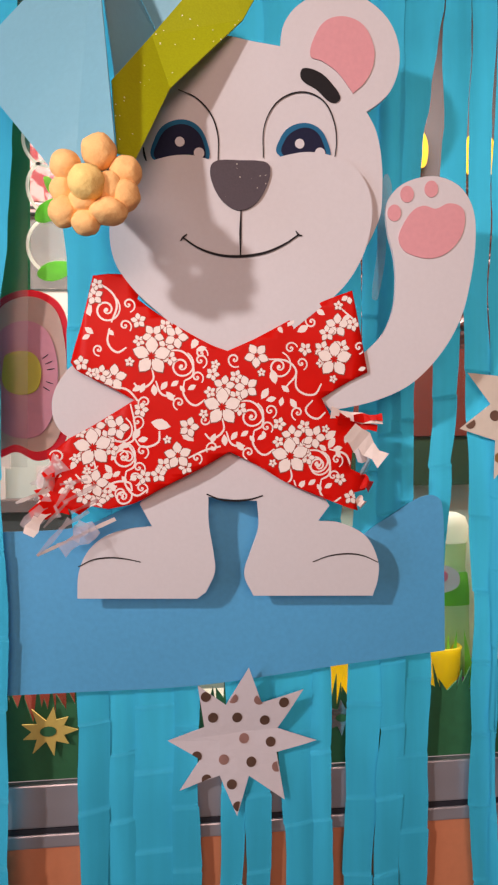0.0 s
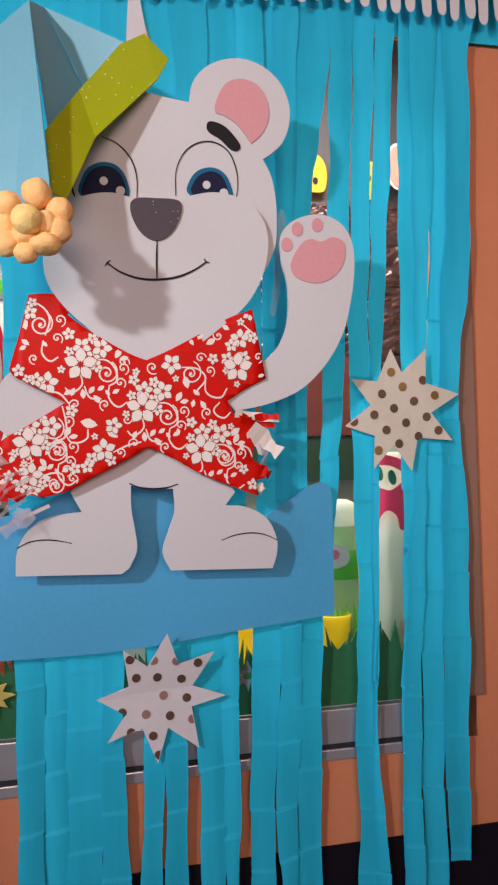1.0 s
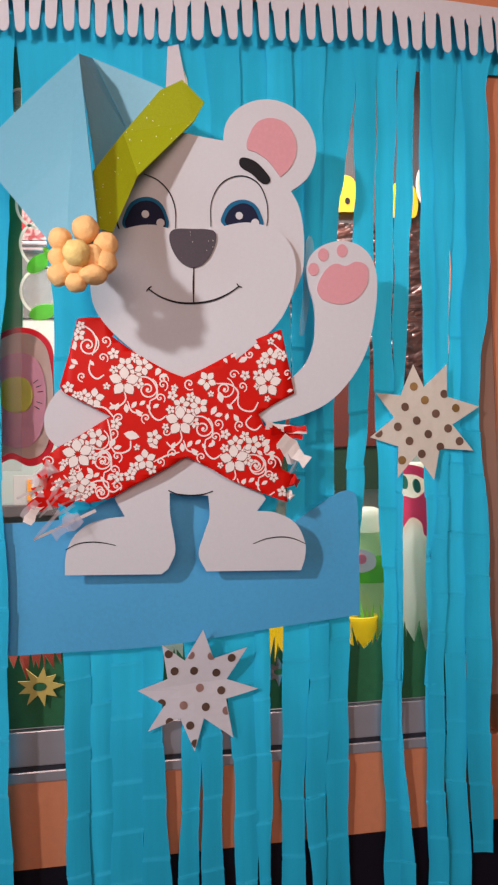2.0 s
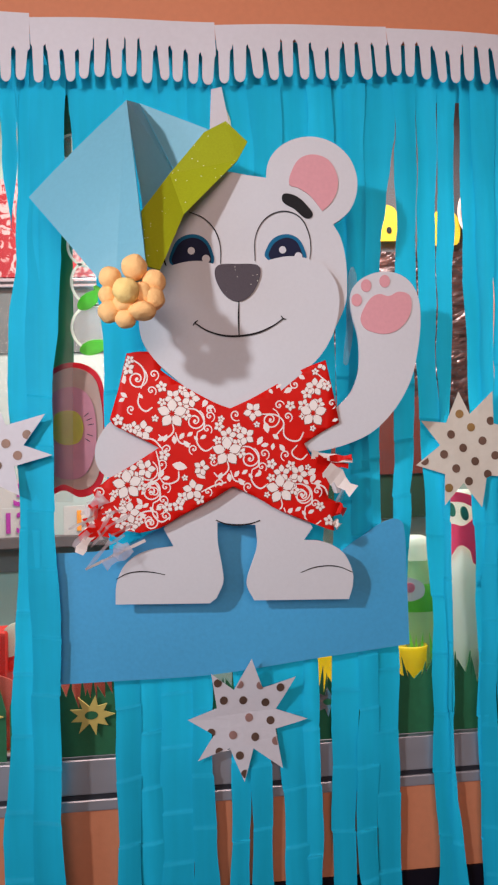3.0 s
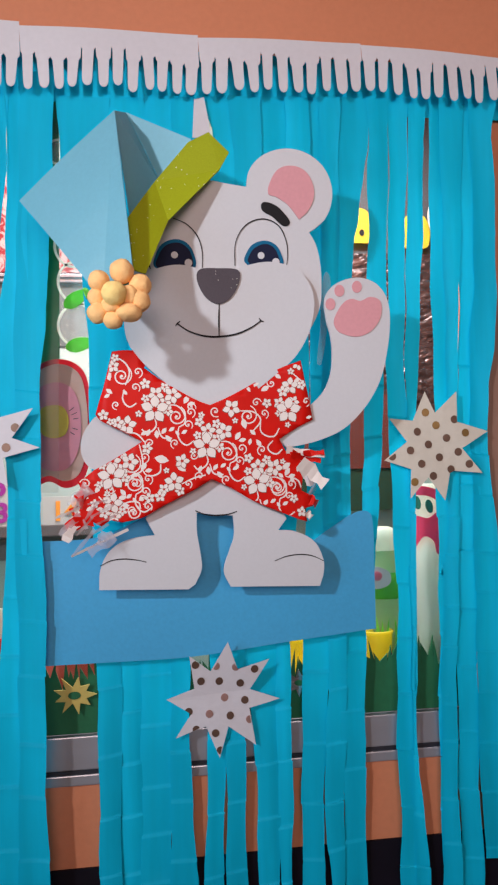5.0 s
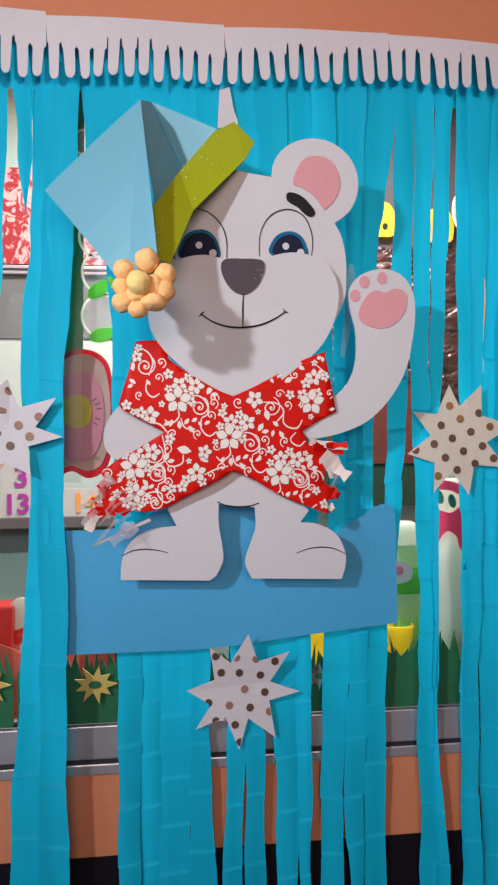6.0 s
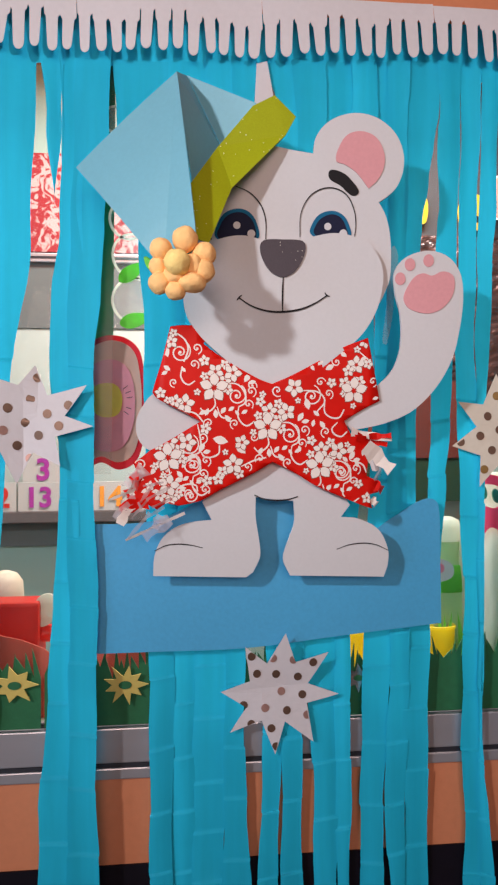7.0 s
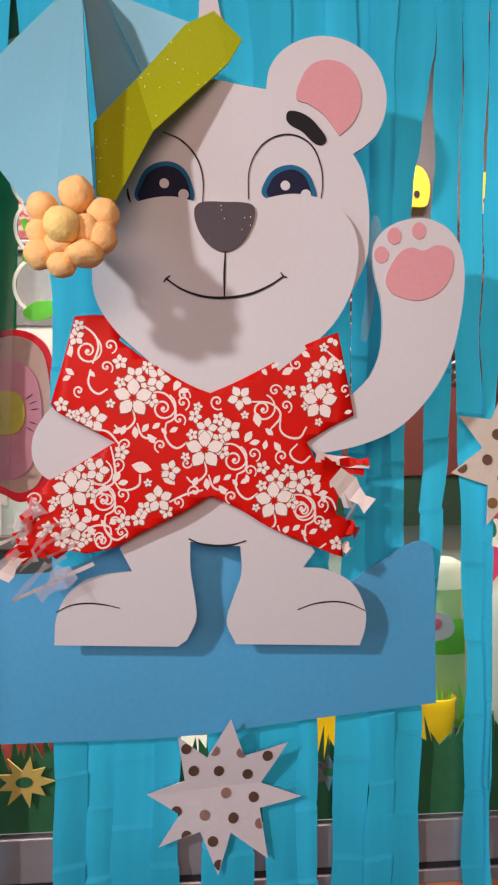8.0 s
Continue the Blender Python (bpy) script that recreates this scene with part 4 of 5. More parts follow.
def spots(star_depth, places, r, poly, seed, odd=DOTP):
    ob, depth = star_depth
    rnd = random.Random(seed)
    for p in places:
        line = [q for q in round_line(p[0], p[1], r, r * 1.05, 16) if inside(q, poly)]
        if len(line) >= 5:
            bm = bmesh.new()
            slab(bm, line, -0.001, 0.0006, 0, depth)
            part("spot", bm, DOT if rnd.random() < 0.75 else odd, ob)


def weave(a, b):
    return [p for pair in zip(a, b) for p in pair]


SY = 0.048
tips = [(0.008, 1.075), (0.072, 1.044), (0.088, 0.981), (0.050, 0.912), (-0.006, 0.896), (-0.072, 0.931), (-0.085, 0.990), (-0.050, 1.056)]
vals = [(0.023, 1.031), (0.042, 0.998), (0.041, 0.969), (0.008, 0.944), (-0.026, 0.946), (-0.048, 0.966), (-0.043, 1.005), (-0.018, 1.030)]
s = star(tips, vals, [(0.001, 0.988)][0], SY - 0.004, [(-0.083, 0.987), (0.043, 0.998)], (-0.24, 0.06))
spots(s, [(-0.041, 1.042), (-0.010, 1.038), (0.020, 1.035), (0.049, 1.030), (-0.033, 1.016), (-0.005, 1.014), (0.027, 1.009), (0.003, 0.988), (0.034, 0.982), (-0.052, 0.970), (-0.021, 0.965), (0.011, 0.960), (0.041, 0.952), (-0.041, 0.942), (-0.012, 0.935), (-0.005, 0.908)], 0.0058, weave(tips, vals), 1)
tips = [(0.342, 1.453), (0.397, 1.453), (0.448, 1.387), (0.435, 1.319), (0.370, 1.276), (0.313, 1.281), (0.271, 1.343), (0.281, 1.410)]
vals = [(0.358, 1.418), (0.395, 1.403), (0.402, 1.360), (0.381, 1.324), (0.343, 1.314), (0.315, 1.328), (0.309, 1.372), (0.321, 1.406)]
s = star(tips, vals, [(0.351, 1.372)][0], SY - 0.002, [(0.279, 1.408), (0.335, 1.389)], (0.0, 0.02), CREAM)
s[0]["label"] = "cream paper star with gold foil spots on the crepe curtain"
spots(s, [(0.342, 1.419), (0.359, 1.398), (0.390, 1.407), (0.327, 1.388), (0.408, 1.385), (0.376, 1.377), (0.345, 1.367), (0.314, 1.358), (0.395, 1.354), (0.284, 1.349), (0.363, 1.346), (0.332, 1.336), (0.413, 1.334), (0.382, 1.326), (0.351, 1.316), (0.320, 1.307)], 0.0062, weave(tips, vals), 2, material("gold_foil_dot", (0.26, 0.15, 0.05), 0.35, 0.3, 60, 0.05, metal=0.4))
tips = [(-0.343, 1.460), (-0.271, 1.431), (-0.262, 1.373), (-0.308, 1.318), (-0.368, 1.293), (-0.436, 1.332), (-0.459, 1.389), (-0.420, 1.448)]
vals = [(-0.326, 1.417), (-0.302, 1.388), (-0.315, 1.359), (-0.346, 1.337), (-0.389, 1.339), (-0.420, 1.364), (-0.424, 1.404), (-0.365, 1.431)]
s = star(tips, vals, [(-0.358, 1.387)][0], 0.019, [(-0.368, 1.293), (-0.336, 1.483)], (-0.32, -0.10))
spots(s, [(-0.340, 1.442), (-0.349, 1.412), (-0.326, 1.391), (-0.297, 1.403), (-0.356, 1.379), (-0.310, 1.374), (-0.379, 1.399), (-0.385, 1.368), (-0.338, 1.361), (-0.367, 1.347), (-0.350, 1.329), (-0.412, 1.404), (-0.409, 1.371)], 0.0062, weave(tips, vals), 3)


# ---- paper fringe ----
def fringe(a, b, drop_a, drop_b, seed):
    """A sheet from top corner a to b, its lower edge cut into fingers."""
    rnd = random.Random(seed)
    n = max(2, round((b[0] - a[0]) / 0.0235))
    line = [(a[0], a[1]), (b[0], b[1])]
    for i in range(n, 0, -1):
        u1, u0 = i / n, (i - 1) / n
        w = (b[0] - a[0]) / n
        x1, x0 = a[0] + (b[0] - a[0]) * u1, a[0] + (b[0] - a[0]) * u0
        top = lambda u: a[1] + (b[1] - a[1]) * u
        drop = drop_a + (drop_b - drop_a) * u1 + rnd.uniform(-0.006, 0.005)
        cut = drop - 0.056 + rnd.uniform(-0.008, 0.008)
        gap = w * rnd.uniform(0.26, 0.46)
        lean = rnd.uniform(-0.002, 0.003)
        r = (w - gap) / 2
        cx = (x0 + x1) / 2 + lean
        z = top(u1) - drop
        line.append((x1 + gap * 0.10, top(u1) - cut))
        line.append((x1 - gap * 0.25, top(u1) - cut - 0.004))
        line.append((cx + r, z + r * 1.5))
        for k in range(1, 6):
            t = math.pi * k / 6
            line.append((cx + r * math.cos(t), z + r * 1.5 - r * 1.5 * math.sin(t)))
        line.append((cx - r, z + r * 1.5))
        line.append((x0 + gap * 0.45, top(u0) - cut - 0.004))
        line.append((x0 + gap * 0.22, top(u0) - cut))
    bm = sheet(line, 0.044, lambda x, z: 0.0025 * math.sin(x * 19 + seed) - 0.006 * max(0.0, (a[1] - z) / 0.1), 0.0008, 0.03)
    tagged(link("paper_fringe", bm, PAPER), "white paper fringe cut into drips along the top of the curtain", "paper fringe", "white paper fringe")


edges = [(-0.599, 2.041), (-0.289, 2.030), (-0.012, 2.026), (0.257, 2.029), (0.564, 2.011)]
tops = [(-0.599, 2.047), (-0.289, 2.037), (-0.012, 2.031), (0.257, 2.032), (0.564, 2.017)]
fringe(tops[0], tops[1], 0.108, 0.112, 1)
fringe(edges[1], tops[2], 0.100, 0.098, 2)
fringe(edges[2], tops[3], 0.092, 0.088, 3)
fringe(edges[3], tops[4], 0.085, 0.080, 4)

# ---- things behind the glass ----
GY = GLASS - 0.014


def grass(x0, x1, z0, z1, y, seed):
    rnd = random.Random(seed)
    line = [(x0, z0), (x1, z0)]
    x = x1
    while x > x0 + 0.012:
        w = rnd.uniform(0.007, 0.013)
        h = z1 + rnd.uniform(-0.016, 0.012)
        lean = rnd.uniform(-0.008, 0.008)
        line += [(x, z1 - 0.03 + rnd.uniform(-0.012, 0.01)), (x - w * 0.5 + lean, h)]
        x -= w
    line.append((x0, z1 - 0.03))
    bm = bmesh.new()
    slab(bm, line, y, 0.003)
    tagged(link("foam_grass", bm, GREEN), "dark green foam grass strip stuck along the window glass", "foam cutout", "foam grass strips")


GRASS_LOW = SILL + 0.064
for i, (x0, x1) in enumerate(((-0.62, -0.345), (-0.34, -0.10), (-0.095, 0.16), (0.165, 0.42))):
    grass(x0, x1, GRASS_LOW, 1.045, GY + 0.002 * (i % 2), 40 + i)


def daisy(c, r, y, mat, label, n=9, name="foam_flower"):
    bm = bmesh.new()
    line = []
    for i in range(2 * n):
        a = math.pi * i / n
        q = r * (1.0 if i % 2 == 0 else 0.5) * (1 + 0.12 * math.sin(i * 2.3))
        line.append((c[0] + q * math.cos(a), c[1] + 0.8 * q * math.sin(a)))
    slab(bm, line, y, 0.003)
    ob = tagged(link(name, bm, mat), label, "foam flower", "foam flowers")
    bm = bmesh.new()
    slab(bm, round_line(c[0], c[1], r * 0.28, r * 0.17, 16), y - 0.0015, 0.0014)
    part("centre", bm, GREEN, ob)


daisy([(-0.223, 0.998)][0], 0.034, GY - 0.008, GOLD, "gold foam flower on the green grass strip")
daisy([(-0.381, 1.003)][0], 0.034, GY - 0.008, GOLD, "gold foam flower on the green grass strip", 7)
daisy([(0.125, 0.995)][0], 0.026, GY - 0.008, FOIL, "silver foil flower on the green grass strip", 8)

# big pink flower with a vine of leaves
pink = thing("paper_flower", (-0.235, GY, 1.4), "large pink paper flower with a yellow heart on the window", "paper flower")
bm = bmesh.new()
slab(bm, outline([(-0.289, 1.457), (-0.280, 1.497), (-0.254, 1.514), (-0.224, 1.513), (-0.202, 1.496), (-0.194, 1.465), (-0.190, 1.420), (-0.194, 1.367), (-0.205, 1.327), (-0.231, 1.313), (-0.257, 1.324), (-0.283, 1.318), (-0.299, 1.352), (-0.297, 1.404)]), GY + 0.003, 0.003)
part("rim", bm, MAGENTA, pink)
bm = bmesh.new()
slab(bm, outline([(-0.281, 1.453), (-0.274, 1.491), (-0.251, 1.506), (-0.227, 1.505), (-0.208, 1.490), (-0.200, 1.460), (-0.197, 1.420), (-0.200, 1.371), (-0.212, 1.334), (-0.233, 1.324), (-0.257, 1.333), (-0.279, 1.328), (-0.291, 1.356), (-0.288, 1.404)]), GY, 0.003)
part("petals", bm, FLOWERSKIN, pink)
bm = bmesh.new()
slab(bm, outline([(-0.281, 1.439), (-0.272, 1.466), (-0.248, 1.478), (-0.225, 1.472), (-0.212, 1.452), (-0.207, 1.416), (-0.211, 1.376), (-0.226, 1.346), (-0.250, 1.340), (-0.274, 1.351), (-0.283, 1.386)]), GY - 0.003, 0.003)
part("inner_petals", bm, FLOWERPINK, pink)
bm = bmesh.new()
slab(bm, outline([(-0.269, 1.426), (-0.266, 1.437), (-0.251, 1.442), (-0.236, 1.440), (-0.228, 1.430), (-0.226, 1.412), (-0.232, 1.396), (-0.247, 1.391), (-0.263, 1.395), (-0.270, 1.406)]), GY - 0.006, 0.003)
part("heart", bm, YELLOW, pink)
for turn in (-0.6, -0.35, 0.15, 0.4, 0.65):
    bm = bmesh.new()
    c, d = (-0.247, 1.416), (math.cos(turn), math.sin(turn))
    stroke(bm, [(c[0] + r * d[0], c[1] + r * d[1]) for r in (0.028, 0.032, 0.037)], 0.0012, GY - 0.0036)
    part("mark", bm, INK, pink)
vine = thing("leaf_vine", (-0.2, GY, 1.6), "vine of white rimmed green plastic leaves on the window", "leaf garland")
for i, (c, rx, rz, t) in enumerate(zip([(-0.209, 1.636), (-0.208, 1.568), (-0.217, 1.691), (-0.234, 1.847)], (0.030, 0.032, 0.026, 0.02), (0.034, 0.034, 0.03, 0.02), (0.3, 0.1, 0.4, 0.0))):
    bm = bmesh.new()
    outer, inner = round_line(*c, rx, rz, 30, t), round_line(*c, rx * 0.88, rz * 0.88, 30, t)
    slab(bm, outer, GY, 0.002)
    part("leaf", bm, LEAFFILM, vine, "clear leaf")
    bm = bmesh.new()
    stroke(bm, outer + outer[:1], 0.004, GY - 0.001, 0, taper=False)
    part("leaf_rim", bm, PALE, vine)
for c, turn, long in (((-0.211, 1.611), 0.65, 0.024), ((-0.205, 1.538), 0.25, 0.025)):
    bm = bmesh.new()
    line = []
    for k in range(16):
        a = 2 * math.pi * k / 16
        u, v = long * math.cos(a), 0.011 * math.sin(a) * (1 - 0.35 * math.cos(a)) * (0.55 + 0.45 * abs(math.sin(a)))
        line.append((c[0] + u * math.cos(turn) - v * math.sin(turn), c[1] + u * math.sin(turn) + v * math.cos(turn)))
    slab(bm, line, GY - 0.004, 0.002)
    part("leaflet", bm, LEAF, vine, "bright green leaflet")
bm = bmesh.new()
slab(bm, corners([(-0.283, 1.938), (-0.232, 1.940), (-0.242, 1.306), (-0.291, 1.308)]), GY - 0.011, 0.001)
tagged(link("smoky_film", bm, clear("smoky_film", (0.12, 0.05, 0.07), 0.09, 0.2)), "smoky see-through film strip on the window", "plastic film")
bm = bmesh.new()
slab(bm, corners([(-0.302, 1.946), (-0.235, 1.949), (-0.240, 1.493), (-0.307, 1.494)]), GLASS - 0.003, 0.002)
tagged(link("green_paper", bm, material("green_tissue", (0.015, 0.26, 0.14), 0.7, 0.12, 60, 0.1, through_light=0.6)), "dark green paper strip on the window behind the vine", "paper strip")

# yellow cups, jars and toys on the inner ledge
LEDGE = SILL + 0.06


def lathe(name, x, y, profile, mat, label, category, group="", n=28):
    """A turned body: profile of (radius, height) from the ledge up."""
    bm = bmesh.new()
    rings = []
    for r, h in profile:
        rings.append([bm.verts.new((x + r * math.cos(2 * math.pi * k / n), y + r * math.sin(2 * math.pi * k / n), LEDGE + h)) for k in range(n)])
    for a, b in zip(rings, rings[1:]):
        for k in range(n):
            bm.faces.new((a[k], a[(k + 1) % n], b[(k + 1) % n], b[k]))
    bm.faces.new(rings[0][::-1])
    bm.faces.new(rings[-1])
    return tagged(link(name, bm, mat, None, "", True), label, category, group)


for c in [(0.286, 1.017), (0.138, 1.025), (0.039, 1.031), (0.194, 1.022)]:
    cup = lathe("yellow_cup", c[0], 0.17, [(0.018, 0.0), (0.021, 0.05), (0.024, 0.085), (0.026, 0.112), (0.028, 0.117), (0.026, 0.119), (0.022, 0.11), (0.018, 0.03)], YELLOW,
                "yellow plastic cup behind the foam grass", "cup", "yellow cups")
jar_at = [(0.388, 1.105)][0]
jar = lathe("pale_bottle", jar_at[0], 0.20, [(0.052, 0.0), (0.057, 0.02), (0.057, 0.22), (0.048, 0.262), (0.034, 0.285), (0.032, 0.36), (0.026, 0.37)], PALE,
            "pale plastic bottle dressed with a pink paper bow", "bottle")
bm = bmesh.new()
slab(bm, outline([(0.335, 1.231), (0.353, 1.248), (0.379, 1.244), (0.410, 1.258), (0.407, 1.199), (0.396, 1.180), (0.387, 1.204), (0.369, 1.212), (0.346, 1.193)]), 0.145, 0.004)
part("bow", bm, HOTPINK, jar, "hot pink paper bow")
bm = bmesh.new()
slab(bm, outline([(0.350, 1.299), (0.386, 1.296), (0.416, 1.277), (0.411, 1.268), (0.380, 1.282), (0.350, 1.287)]), 0.144, 0.004)
part("ribbon", bm, HOTPINK, jar, "pink paper ribbon")
for c in [(0.361, 1.271), (0.383, 1.264)]:
    bm = bmesh.new()
    slab(bm, round_line(*c, 0.0062, 0.012, 20, 0.2), 0.150, 0.004)
    part("spot", bm, material("deep_green", (0.03, 0.20, 0.12), 0.4, 0.1, 80, 0.0), jar, "dark green oval spot")
bottle_at = [(0.314, 1.106)][0]
MINTY = material("mint_plastic", (0.62, 0.80, 0.50), 0.4, 0.10, 14, 0.1, through_light=0.55)
bottle = lathe("green_bottle", bottle_at[0], 0.22, [(0.036, 0.0), (0.039, 0.015), (0.039, 0.175), (0.036, 0.20), (0.031, 0.225), (0.029, 0.25), (0.026, 0.255)], MINTY,
               "pale green bottle with a bright green wrap and cream cap", "bottle")
for h0, h1, r in ((0.168, 0.212, 0.0405), (0.02, 0.085, 0.0402)):
    wrapping = lathe("wrap", bottle_at[0], 0.22, [(r - 0.001, h0), (r, h0 + 0.002), (r, (h0 + h1) / 2), (r - 0.003, h1), (r - 0.006, h1 + 0.001)], LEAF, "bright green wrap", "")
    wrapping.parent = bottle
cap = lathe("cap", bottle_at[0], 0.22, [(0.027, 0.25), (0.031, 0.255), (0.032, 0.275), (0.028, 0.288), (0.016, 0.294)], PALE, "cream cap", "")
cap.parent = bottle
rnd = random.Random(77)
tuft = bmesh.new()
for k in range(16):
    x, h, lean_x = bottle_at[0] - 0.03 + rnd.uniform(0, 0.09), rnd.uniform(0.09, 0.15), rnd.uniform(-0.015, 0.015)
    base = [tuft.verts.new((x + d, 0.165 + rnd.uniform(-0.006, 0.006), LEDGE)) for d in (-0.005, 0.005)]
    mid = [tuft.verts.new((x + lean_x * 0.5 + d, 0.162, LEDGE + h * 0.6)) for d in (0.006, -0.006)]
    tip = tuft.verts.new((x + lean_x, 0.160, LEDGE + h))
    tuft.faces.new(base + mid)
    tuft.faces.new((mid[1], mid[0], tip))
tagged(link("leaf_tuft", tuft, LEAF), "tuft of bright green paper leaves on the ledge", "paper leaves", "", "stuff")
bm = bmesh.new()
slab(bm, outline([(0.281, 1.158), (0.303, 1.157), (0.317, 1.145), (0.312, 1.127), (0.281, 1.125)]), 0.178, 0.003)
part("tag", bm, PRINT, bottle, "pale tag with a pink dot")
bm = bmesh.new()
slab(bm, round_line(*[(0.292, 1.144)][0], 0.008, 0.008), 0.175, 0.002)
part("dot", bm, FLOWERPINK, bottle)
for c, m, g in zip([(0.305, 1.004), (0.346, 1.016), (0.393, 1.023)], (NUMPURPLE, SALMON, SALMON), (0.010, 0.012, 0.014)):
    bm = bmesh.new()
    bmesh.ops.create_icosphere(bm, subdivisions=3, radius=g, matrix=Matrix.Translation((c[0], 0.16, c[1])))
    for v in bm.verts:
        v.co.z += 0.003 * noise.noise(v.co * 90)
    ob = tagged(link("paper_bud", bm, m, None, "", True), "small red and purple paper bud among the grass", "paper flower", "paper buds")
    bm = bmesh.new()
    box(bm, c[0] - 0.0015, c[0] + 0.0015, 0.158, 0.162, LEDGE, c[1])
    part("stem", bm, LEAF, ob)

# red box with a salmon card and a toy on the left end of the ledge
box_r = [(-0.366, 1.104), (-0.348, 1.018)]
bm = bmesh.new()
box(bm, box_r[0][0] - 0.20, box_r[0][0], 0.19, 0.27, LEDGE, box_r[0][1], 0, 0.006)
red = tagged(link("red_box", bm, REDBOX), "glossy red plastic box standing on the inner ledge", "box")
for k in range(3):
    bm = bmesh.new()
    box(bm, box_r[0][0] - 0.055, box_r[0][0] - 0.035, 0.1885, 0.19, box_r[0][1] - 0.07 - 0.007 * k, box_r[0][1] - 0.067 - 0.007 * k)
    part("slot", bm, INK, red)
bm = bmesh.new()
bmesh.ops.create_uvsphere(bm, u_segments=18, v_segments=10, radius=0.016, matrix=Matrix.Translation((box_r[0][0] + 0.008, 0.225, box_r[0][1] - 0.055)) @ Matrix.Diagonal((1.5, 1, 0.9, 1)))
part("knob", bm, REDBOX, red, "", True)
bm = bmesh.new()
slab(bm, outline([(box_r[0][0] - 0.20, LEDGE), (box_r[0][0] + 0.02, LEDGE), (box_r[0][0] + 0.015, LEDGE + 0.105), (box_r[0][0] - 0.2, LEDGE + 0.11)]), 0.150, 0.003)
tagged(link("salmon_card", bm, SALMON), "salmon card leaning behind the foam grass", "card", "salmon cards")
q = [(-0.278, 1.035), (-0.194, 1.034), (-0.194, 0.978), (-0.279, 0.984)]
bm = bmesh.new()
slab(bm, corners(q), 0.14, 0.003)
tagged(link("salmon_card", bm, SALMON), "salmon card leaning behind the foam grass", "card", "salmon cards")
ball_at = [(-0.444, 1.111)][0]
ball = lathe("beige_toy", ball_at[0], 0.32, [(0.03, 0.0), (0.035, 0.1), (0.03, ball_at[1] - LEDGE - 0.04), (0.032, ball_at[1] - LEDGE - 0.015), (0.030, ball_at[1] - LEDGE + 0.012), (0.02, ball_at[1] - LEDGE + 0.026), (0.006, ball_at[1] - LEDGE + 0.031)],
             material("beige_felt", (0.62, 0.50, 0.38), 0.8, 0.1, 120, 0.3), "round beige felt toy behind the red box", "toy")
bm = bmesh.new()
slab(bm, outline([(-0.373, 1.104), (-0.349, 1.113), (-0.344, 1.089), (-0.348, 1.069), (-0.371, 1.064)]), 0.21, 0.01)
tagged(link("paper_tag", bm, PALE), "pale printed paper tag beside the red box", "paper tag")

# the far wall: board, rail, number cards, patterned cloth, foil
FY = BACK - 0.012
rail = [(-0.491, 1.874), (-0.491, 1.850), (-0.491, 1.685), (-0.490, 1.226), (-0.490, 1.198), (-0.490, 1.139)]
zr = [p[1] for p in rail]
FL, FR = -1.25, -0.05
board = tagged(new("grey_board"), "grey board with a metal rail on the far wall", "board")
board.matrix_basis = pose(FL, FY, zr[2])
block("panel", FL, FR, FY, BACK, zr[2], zr[1], GREYW, board)
block("rail", FL, FR, FY - 0.012, BACK, zr[1], zr[0], ALU, board, 0.003)
block("groove", FL, FR, FY - 0.0135, FY - 0.012, (zr[0] + zr[1]) / 2 - 0.003, (zr[0] + zr[1]) / 2 + 0.003, RUBBER, board)
block("mint_sheet", FL, FR, FY + 0.004, BACK, zr[3], zr[2] - 0.001, material("pale_mint_paper", (0.40, 0.47, 0.44), 0.7, 0.05, 20, 0.05), None, 0, "pale mint paper sheet under the grey board", "", "paper sheet")
block("card_shelf", FL, FR, FY - 0.06, BACK, zr[4], zr[3], material("dark_wood", (0.10, 0.08, 0.08), 0.6, 0.2, 30, 0.1), None, 0.003, "narrow dark shelf that carries the number cards", "", "shelf")
block("grey_strip", FL, FR, FY, BACK, zr[5], zr[4], GREYW, None, 0, "grey strip of board under the shelf", "", "board")
cloth = bmesh.new()
top = [(-0.491, 2.132), (-0.491, 1.878)]
box(cloth, FL, FR - 0.15, FY - 0.006, BACK, top[1][1], top[0][1])
CLOTH = material("red_print_cloth", (0.75, 0.55, 0.55), 0.7, 0.1, 60, 0.3)
n, l = CLOTH.node_tree.nodes, CLOTH.node_tree.links
wave = n.new("ShaderNodeTexNoise")
wave.inputs["Scale"].default_value, wave.inputs["Detail"].default_value, wave.inputs["Distortion"].default_value = 34, 5, 1.5
step = n.new("ShaderNodeValToRGB")
step.color_ramp.elements[0].position, step.color_ramp.elements[1].position = 0.47, 0.54
step.color_ramp.elements[0].color, step.color_ramp.elements[1].color = (0.30, 0.012, 0.02, 1), (0.50, 0.36, 0.36, 1)
tc = n.new("ShaderNodeTexCoord")
l.new(tc.outputs["Object"], wave.inputs["Vector"])
l.new(wave.outputs["Fac"], step.inputs["Fac"])
l.new(step.outputs["Color"], n["Principled BSDF"].inputs["Base Color"])
tagged(link("patterned_cloth", cloth, CLOTH), "red and white patterned cloth hung over the grey board", "cloth")


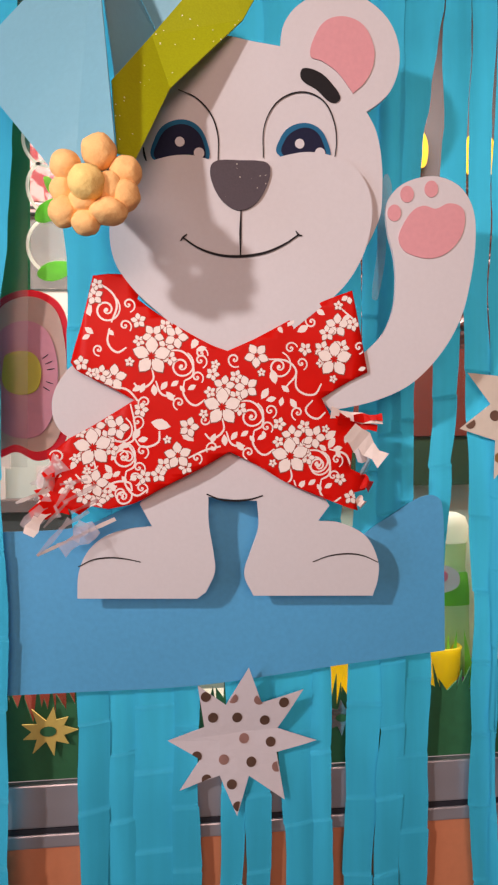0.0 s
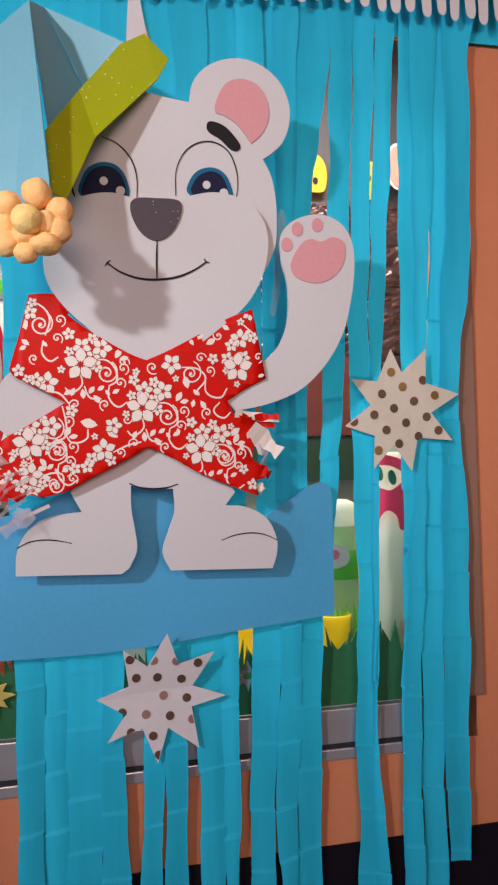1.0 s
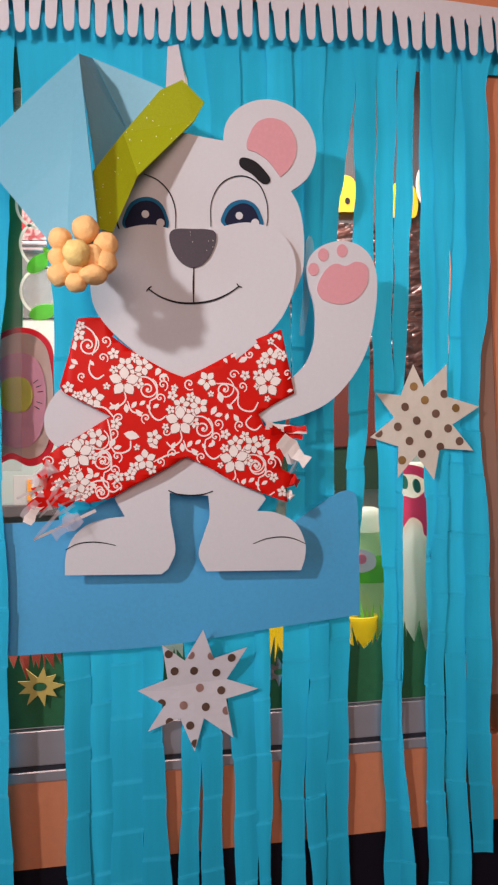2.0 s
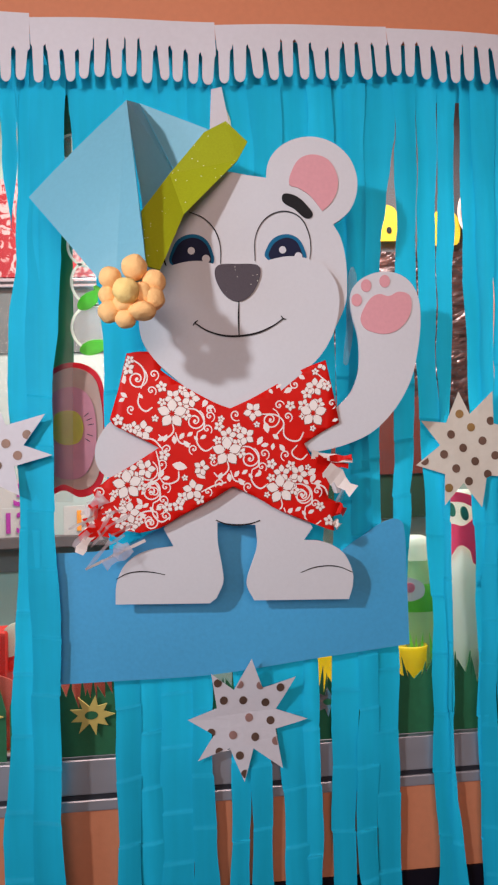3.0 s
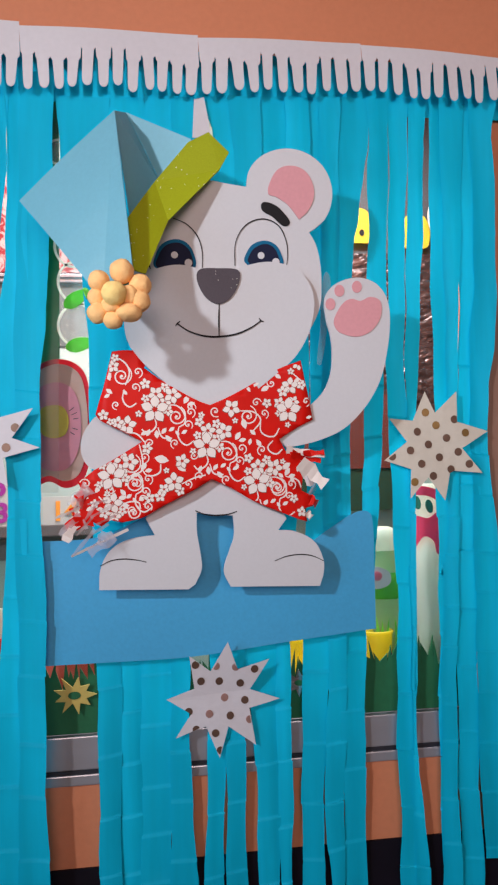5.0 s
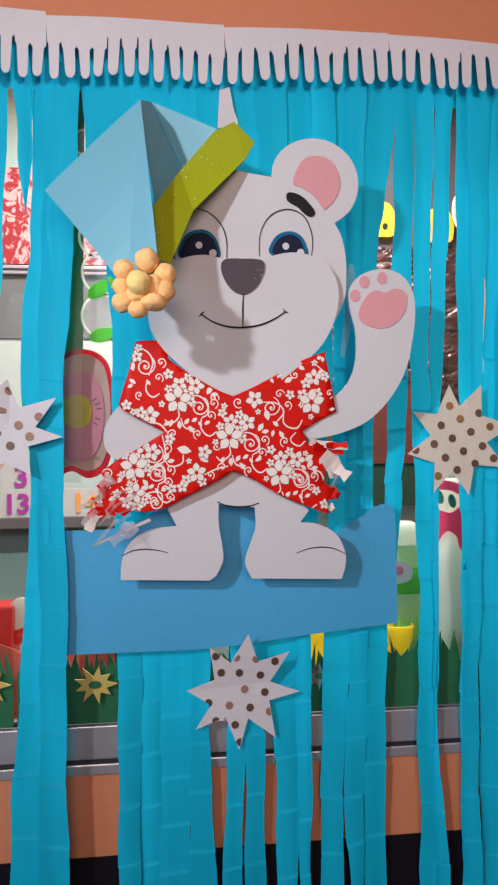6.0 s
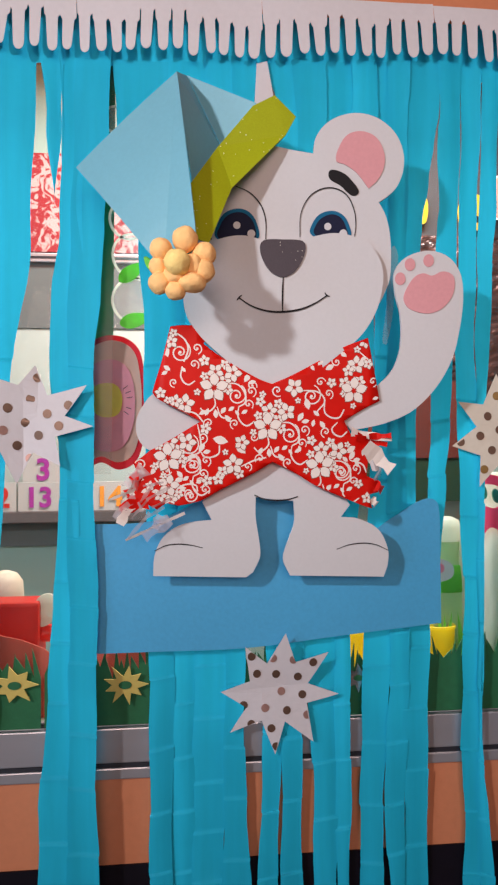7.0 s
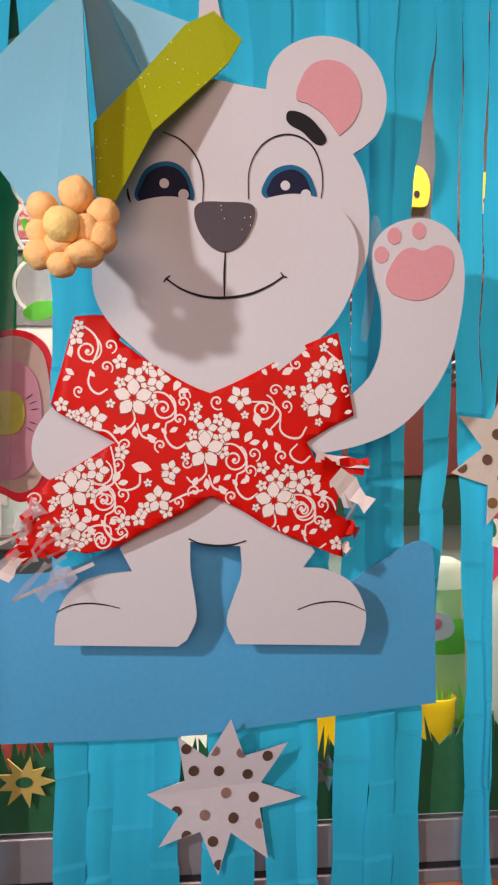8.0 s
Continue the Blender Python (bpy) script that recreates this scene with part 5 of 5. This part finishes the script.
def number_card(words, x0, x1, z0, z1, mat, y):
    bm = bmesh.new()
    box(bm, x0, x1, y, y + 0.004, z0, z1, 0, 0.001)
    ob = tagged(link("number_card", bm, CARDSTOCK), "white number card with a coloured numeral standing on the shelf", "number card", "number cards")
    cu = bpy.data.curves.new("numeral", "FONT")
    cu.body, cu.size, cu.extrude, cu.align_x, cu.offset = words, (z1 - z0) * 0.95, 0.001, "CENTER", 0.002
    tmp = bpy.data.objects.new("numeral", cu)
    me = bpy.data.meshes.new_from_object(tmp)
    bpy.data.objects.remove(tmp)
    me.materials.append(mat)
    txt = new("numeral", me)
    txt.parent = ob
    txt.matrix_basis = pose((x0 + x1) / 2, y - 0.0015, z0 + (z1 - z0) * 0.16, 90, 0, 0)


shelf_z = zr[3]
cards = [(-0.523, 1.297), (-0.420, 1.295), (-0.329, 1.294), (-0.250, 1.293), (-0.625, 1.298)]
CH = cards[0][1] - shelf_z
number_card("13", cards[0][0], cards[1][0] - 0.004, shelf_z, cards[0][1], NUMPURPLE, 0.85)
number_card("12", cards[4][0], cards[0][0] - 0.004, shelf_z, cards[0][1], REDBOX, 0.85)
number_card("14", cards[2][0] - 0.03, cards[3][0], shelf_z, cards[0][1], NUMORANGE, 0.85)
number_card("3", cards[0][0] + 0.01, cards[1][0] + 0.006, cards[0][1] + 0.004 - 0.01, cards[0][1] + CH, NUMPURPLE, 0.858)

# foil sheet and coloured cards at the right of the far wall
bm = bmesh.new()
lo, hi = [(0.463, 1.455), (0.482, 1.938)]
x0, x1 = 0.12, 0.95
n1, n2 = 110, 110
g = [[bm.verts.new((x0 + (x1 - x0) * i / n1, FY - 0.01 - 0.010 * abs(noise.noise(Vector((i * 0.11, j * 0.16, 3)))) - 0.004 * abs(noise.noise(Vector((i * 0.33, j * 0.28, 7)))), lo[1] + (hi[1] - lo[1]) * j / n2)) for j in range(n2 + 1)] for i in range(n1 + 1)]
for i in range(n1):
    for j in range(n2):
        bm.faces.new((g[i][j], g[i + 1][j], g[i + 1][j + 1], g[i][j + 1]))
FOILD = material("brown_foil", (0.10, 0.07, 0.07), 0.28, 0.5, 25, 0.6, metal=0.7)
tagged(link("foil_sheet", bm, FOILD), "crumpled dark brown foil sheet on the far wall", "foil sheet")
block("grey_board", 0.12, 0.95, FY, BACK, hi[1] + 0.002, 2.7, material("mauve_board", (0.05, 0.055, 0.066), 0.6, 0.08, 20, 0.1), None, 0, "mauve grey board on the far wall", "", "board")
for k, c in enumerate(((0.49, 2.012), (0.652, 1.998))):
    bm = bmesh.new()
    slab(bm, outline([(c[0] - 0.035, c[1] - 0.04), (c[0] - 0.03, c[1] + 0.038), (c[0] + 0.028, c[1] + 0.042), (c[0] + 0.036, c[1] - 0.038), (c[0], c[1] - 0.046)]), 0.868 - 0.006 * k, 0.004)
    yellow = tagged(link("yellow_cutout", bm, YELLOW), "yellow paper cutout on the far board", "paper cutout", "paper cutouts")
    for dx, dz in ((-0.012, 0.008), (0.010, -0.018)):
        bm = bmesh.new()
        slab(bm, round_line(c[0] + dx, c[1] + dz, 0.007, 0.009, 14), 0.866 - 0.006 * k, 0.001)
        part("spot", bm, INK, yellow)
c = (0.716, 2.034)
bm = bmesh.new()
slab(bm, round_line(c[0], c[1], 0.033, 0.06, 28), 0.846, 0.003)
rose = tagged(link("pink_cutout", bm, PRINT), "pink paper petal with a white rim on the far board", "paper cutout", "paper cutouts")
bm = bmesh.new()
slab(bm, round_line(c[0], c[1], 0.028, 0.053, 28), 0.842, 0.003)
part("face", bm, FLOWERSKIN, rose)
z1, z0 = [(0.467, 1.548), (0.459, 1.348)]
block("red_card", 0.16, 0.62, FY - 0.02, BACK, z0[1], z1[1], material("brown_red_card", (0.11, 0.02, 0.013), 0.6, 0.1, 40, 0.1), None, 0, "brown red card strip on the far wall", "", "card")
z2 = [(0.454, 1.235)][0]
block("green_card", 0.10, 0.62, FY - 0.016, BACK, z2[1], z0[1] - 0.002, material("bottle_green_card", (0.006, 0.04, 0.018), 0.6, 0.1, 40, 0.1), None, 0, "dark green card strip on the far wall", "", "card")

bm = bmesh.new()
slab(bm, outline([(0.183, 1.647), (0.192, 1.629), (0.185, 1.574), (0.173, 1.499), (0.166, 1.501), (0.172, 1.560), (0.178, 1.611)], 4), 0.046, 0.0006, 0, lambda x, z: 0.004 * math.sin(z * 60))
tagged(link("film_strip", bm, LEAFFILM), "twisted clear plastic strip hanging against the crepe curtain", "plastic film")

# white paper tab at the head of the curtain
bm = bmesh.new()
slab(bm, outline([(-0.020, 1.928, 1), (-0.024, 1.865, 1), (0.007, 1.866, 1), (-0.004, 1.932, 1)]), 0.052, 0.001)
tagged(link("paper_tab", bm, PAPER), "small white paper tab hanging from the fringe", "paper tab")
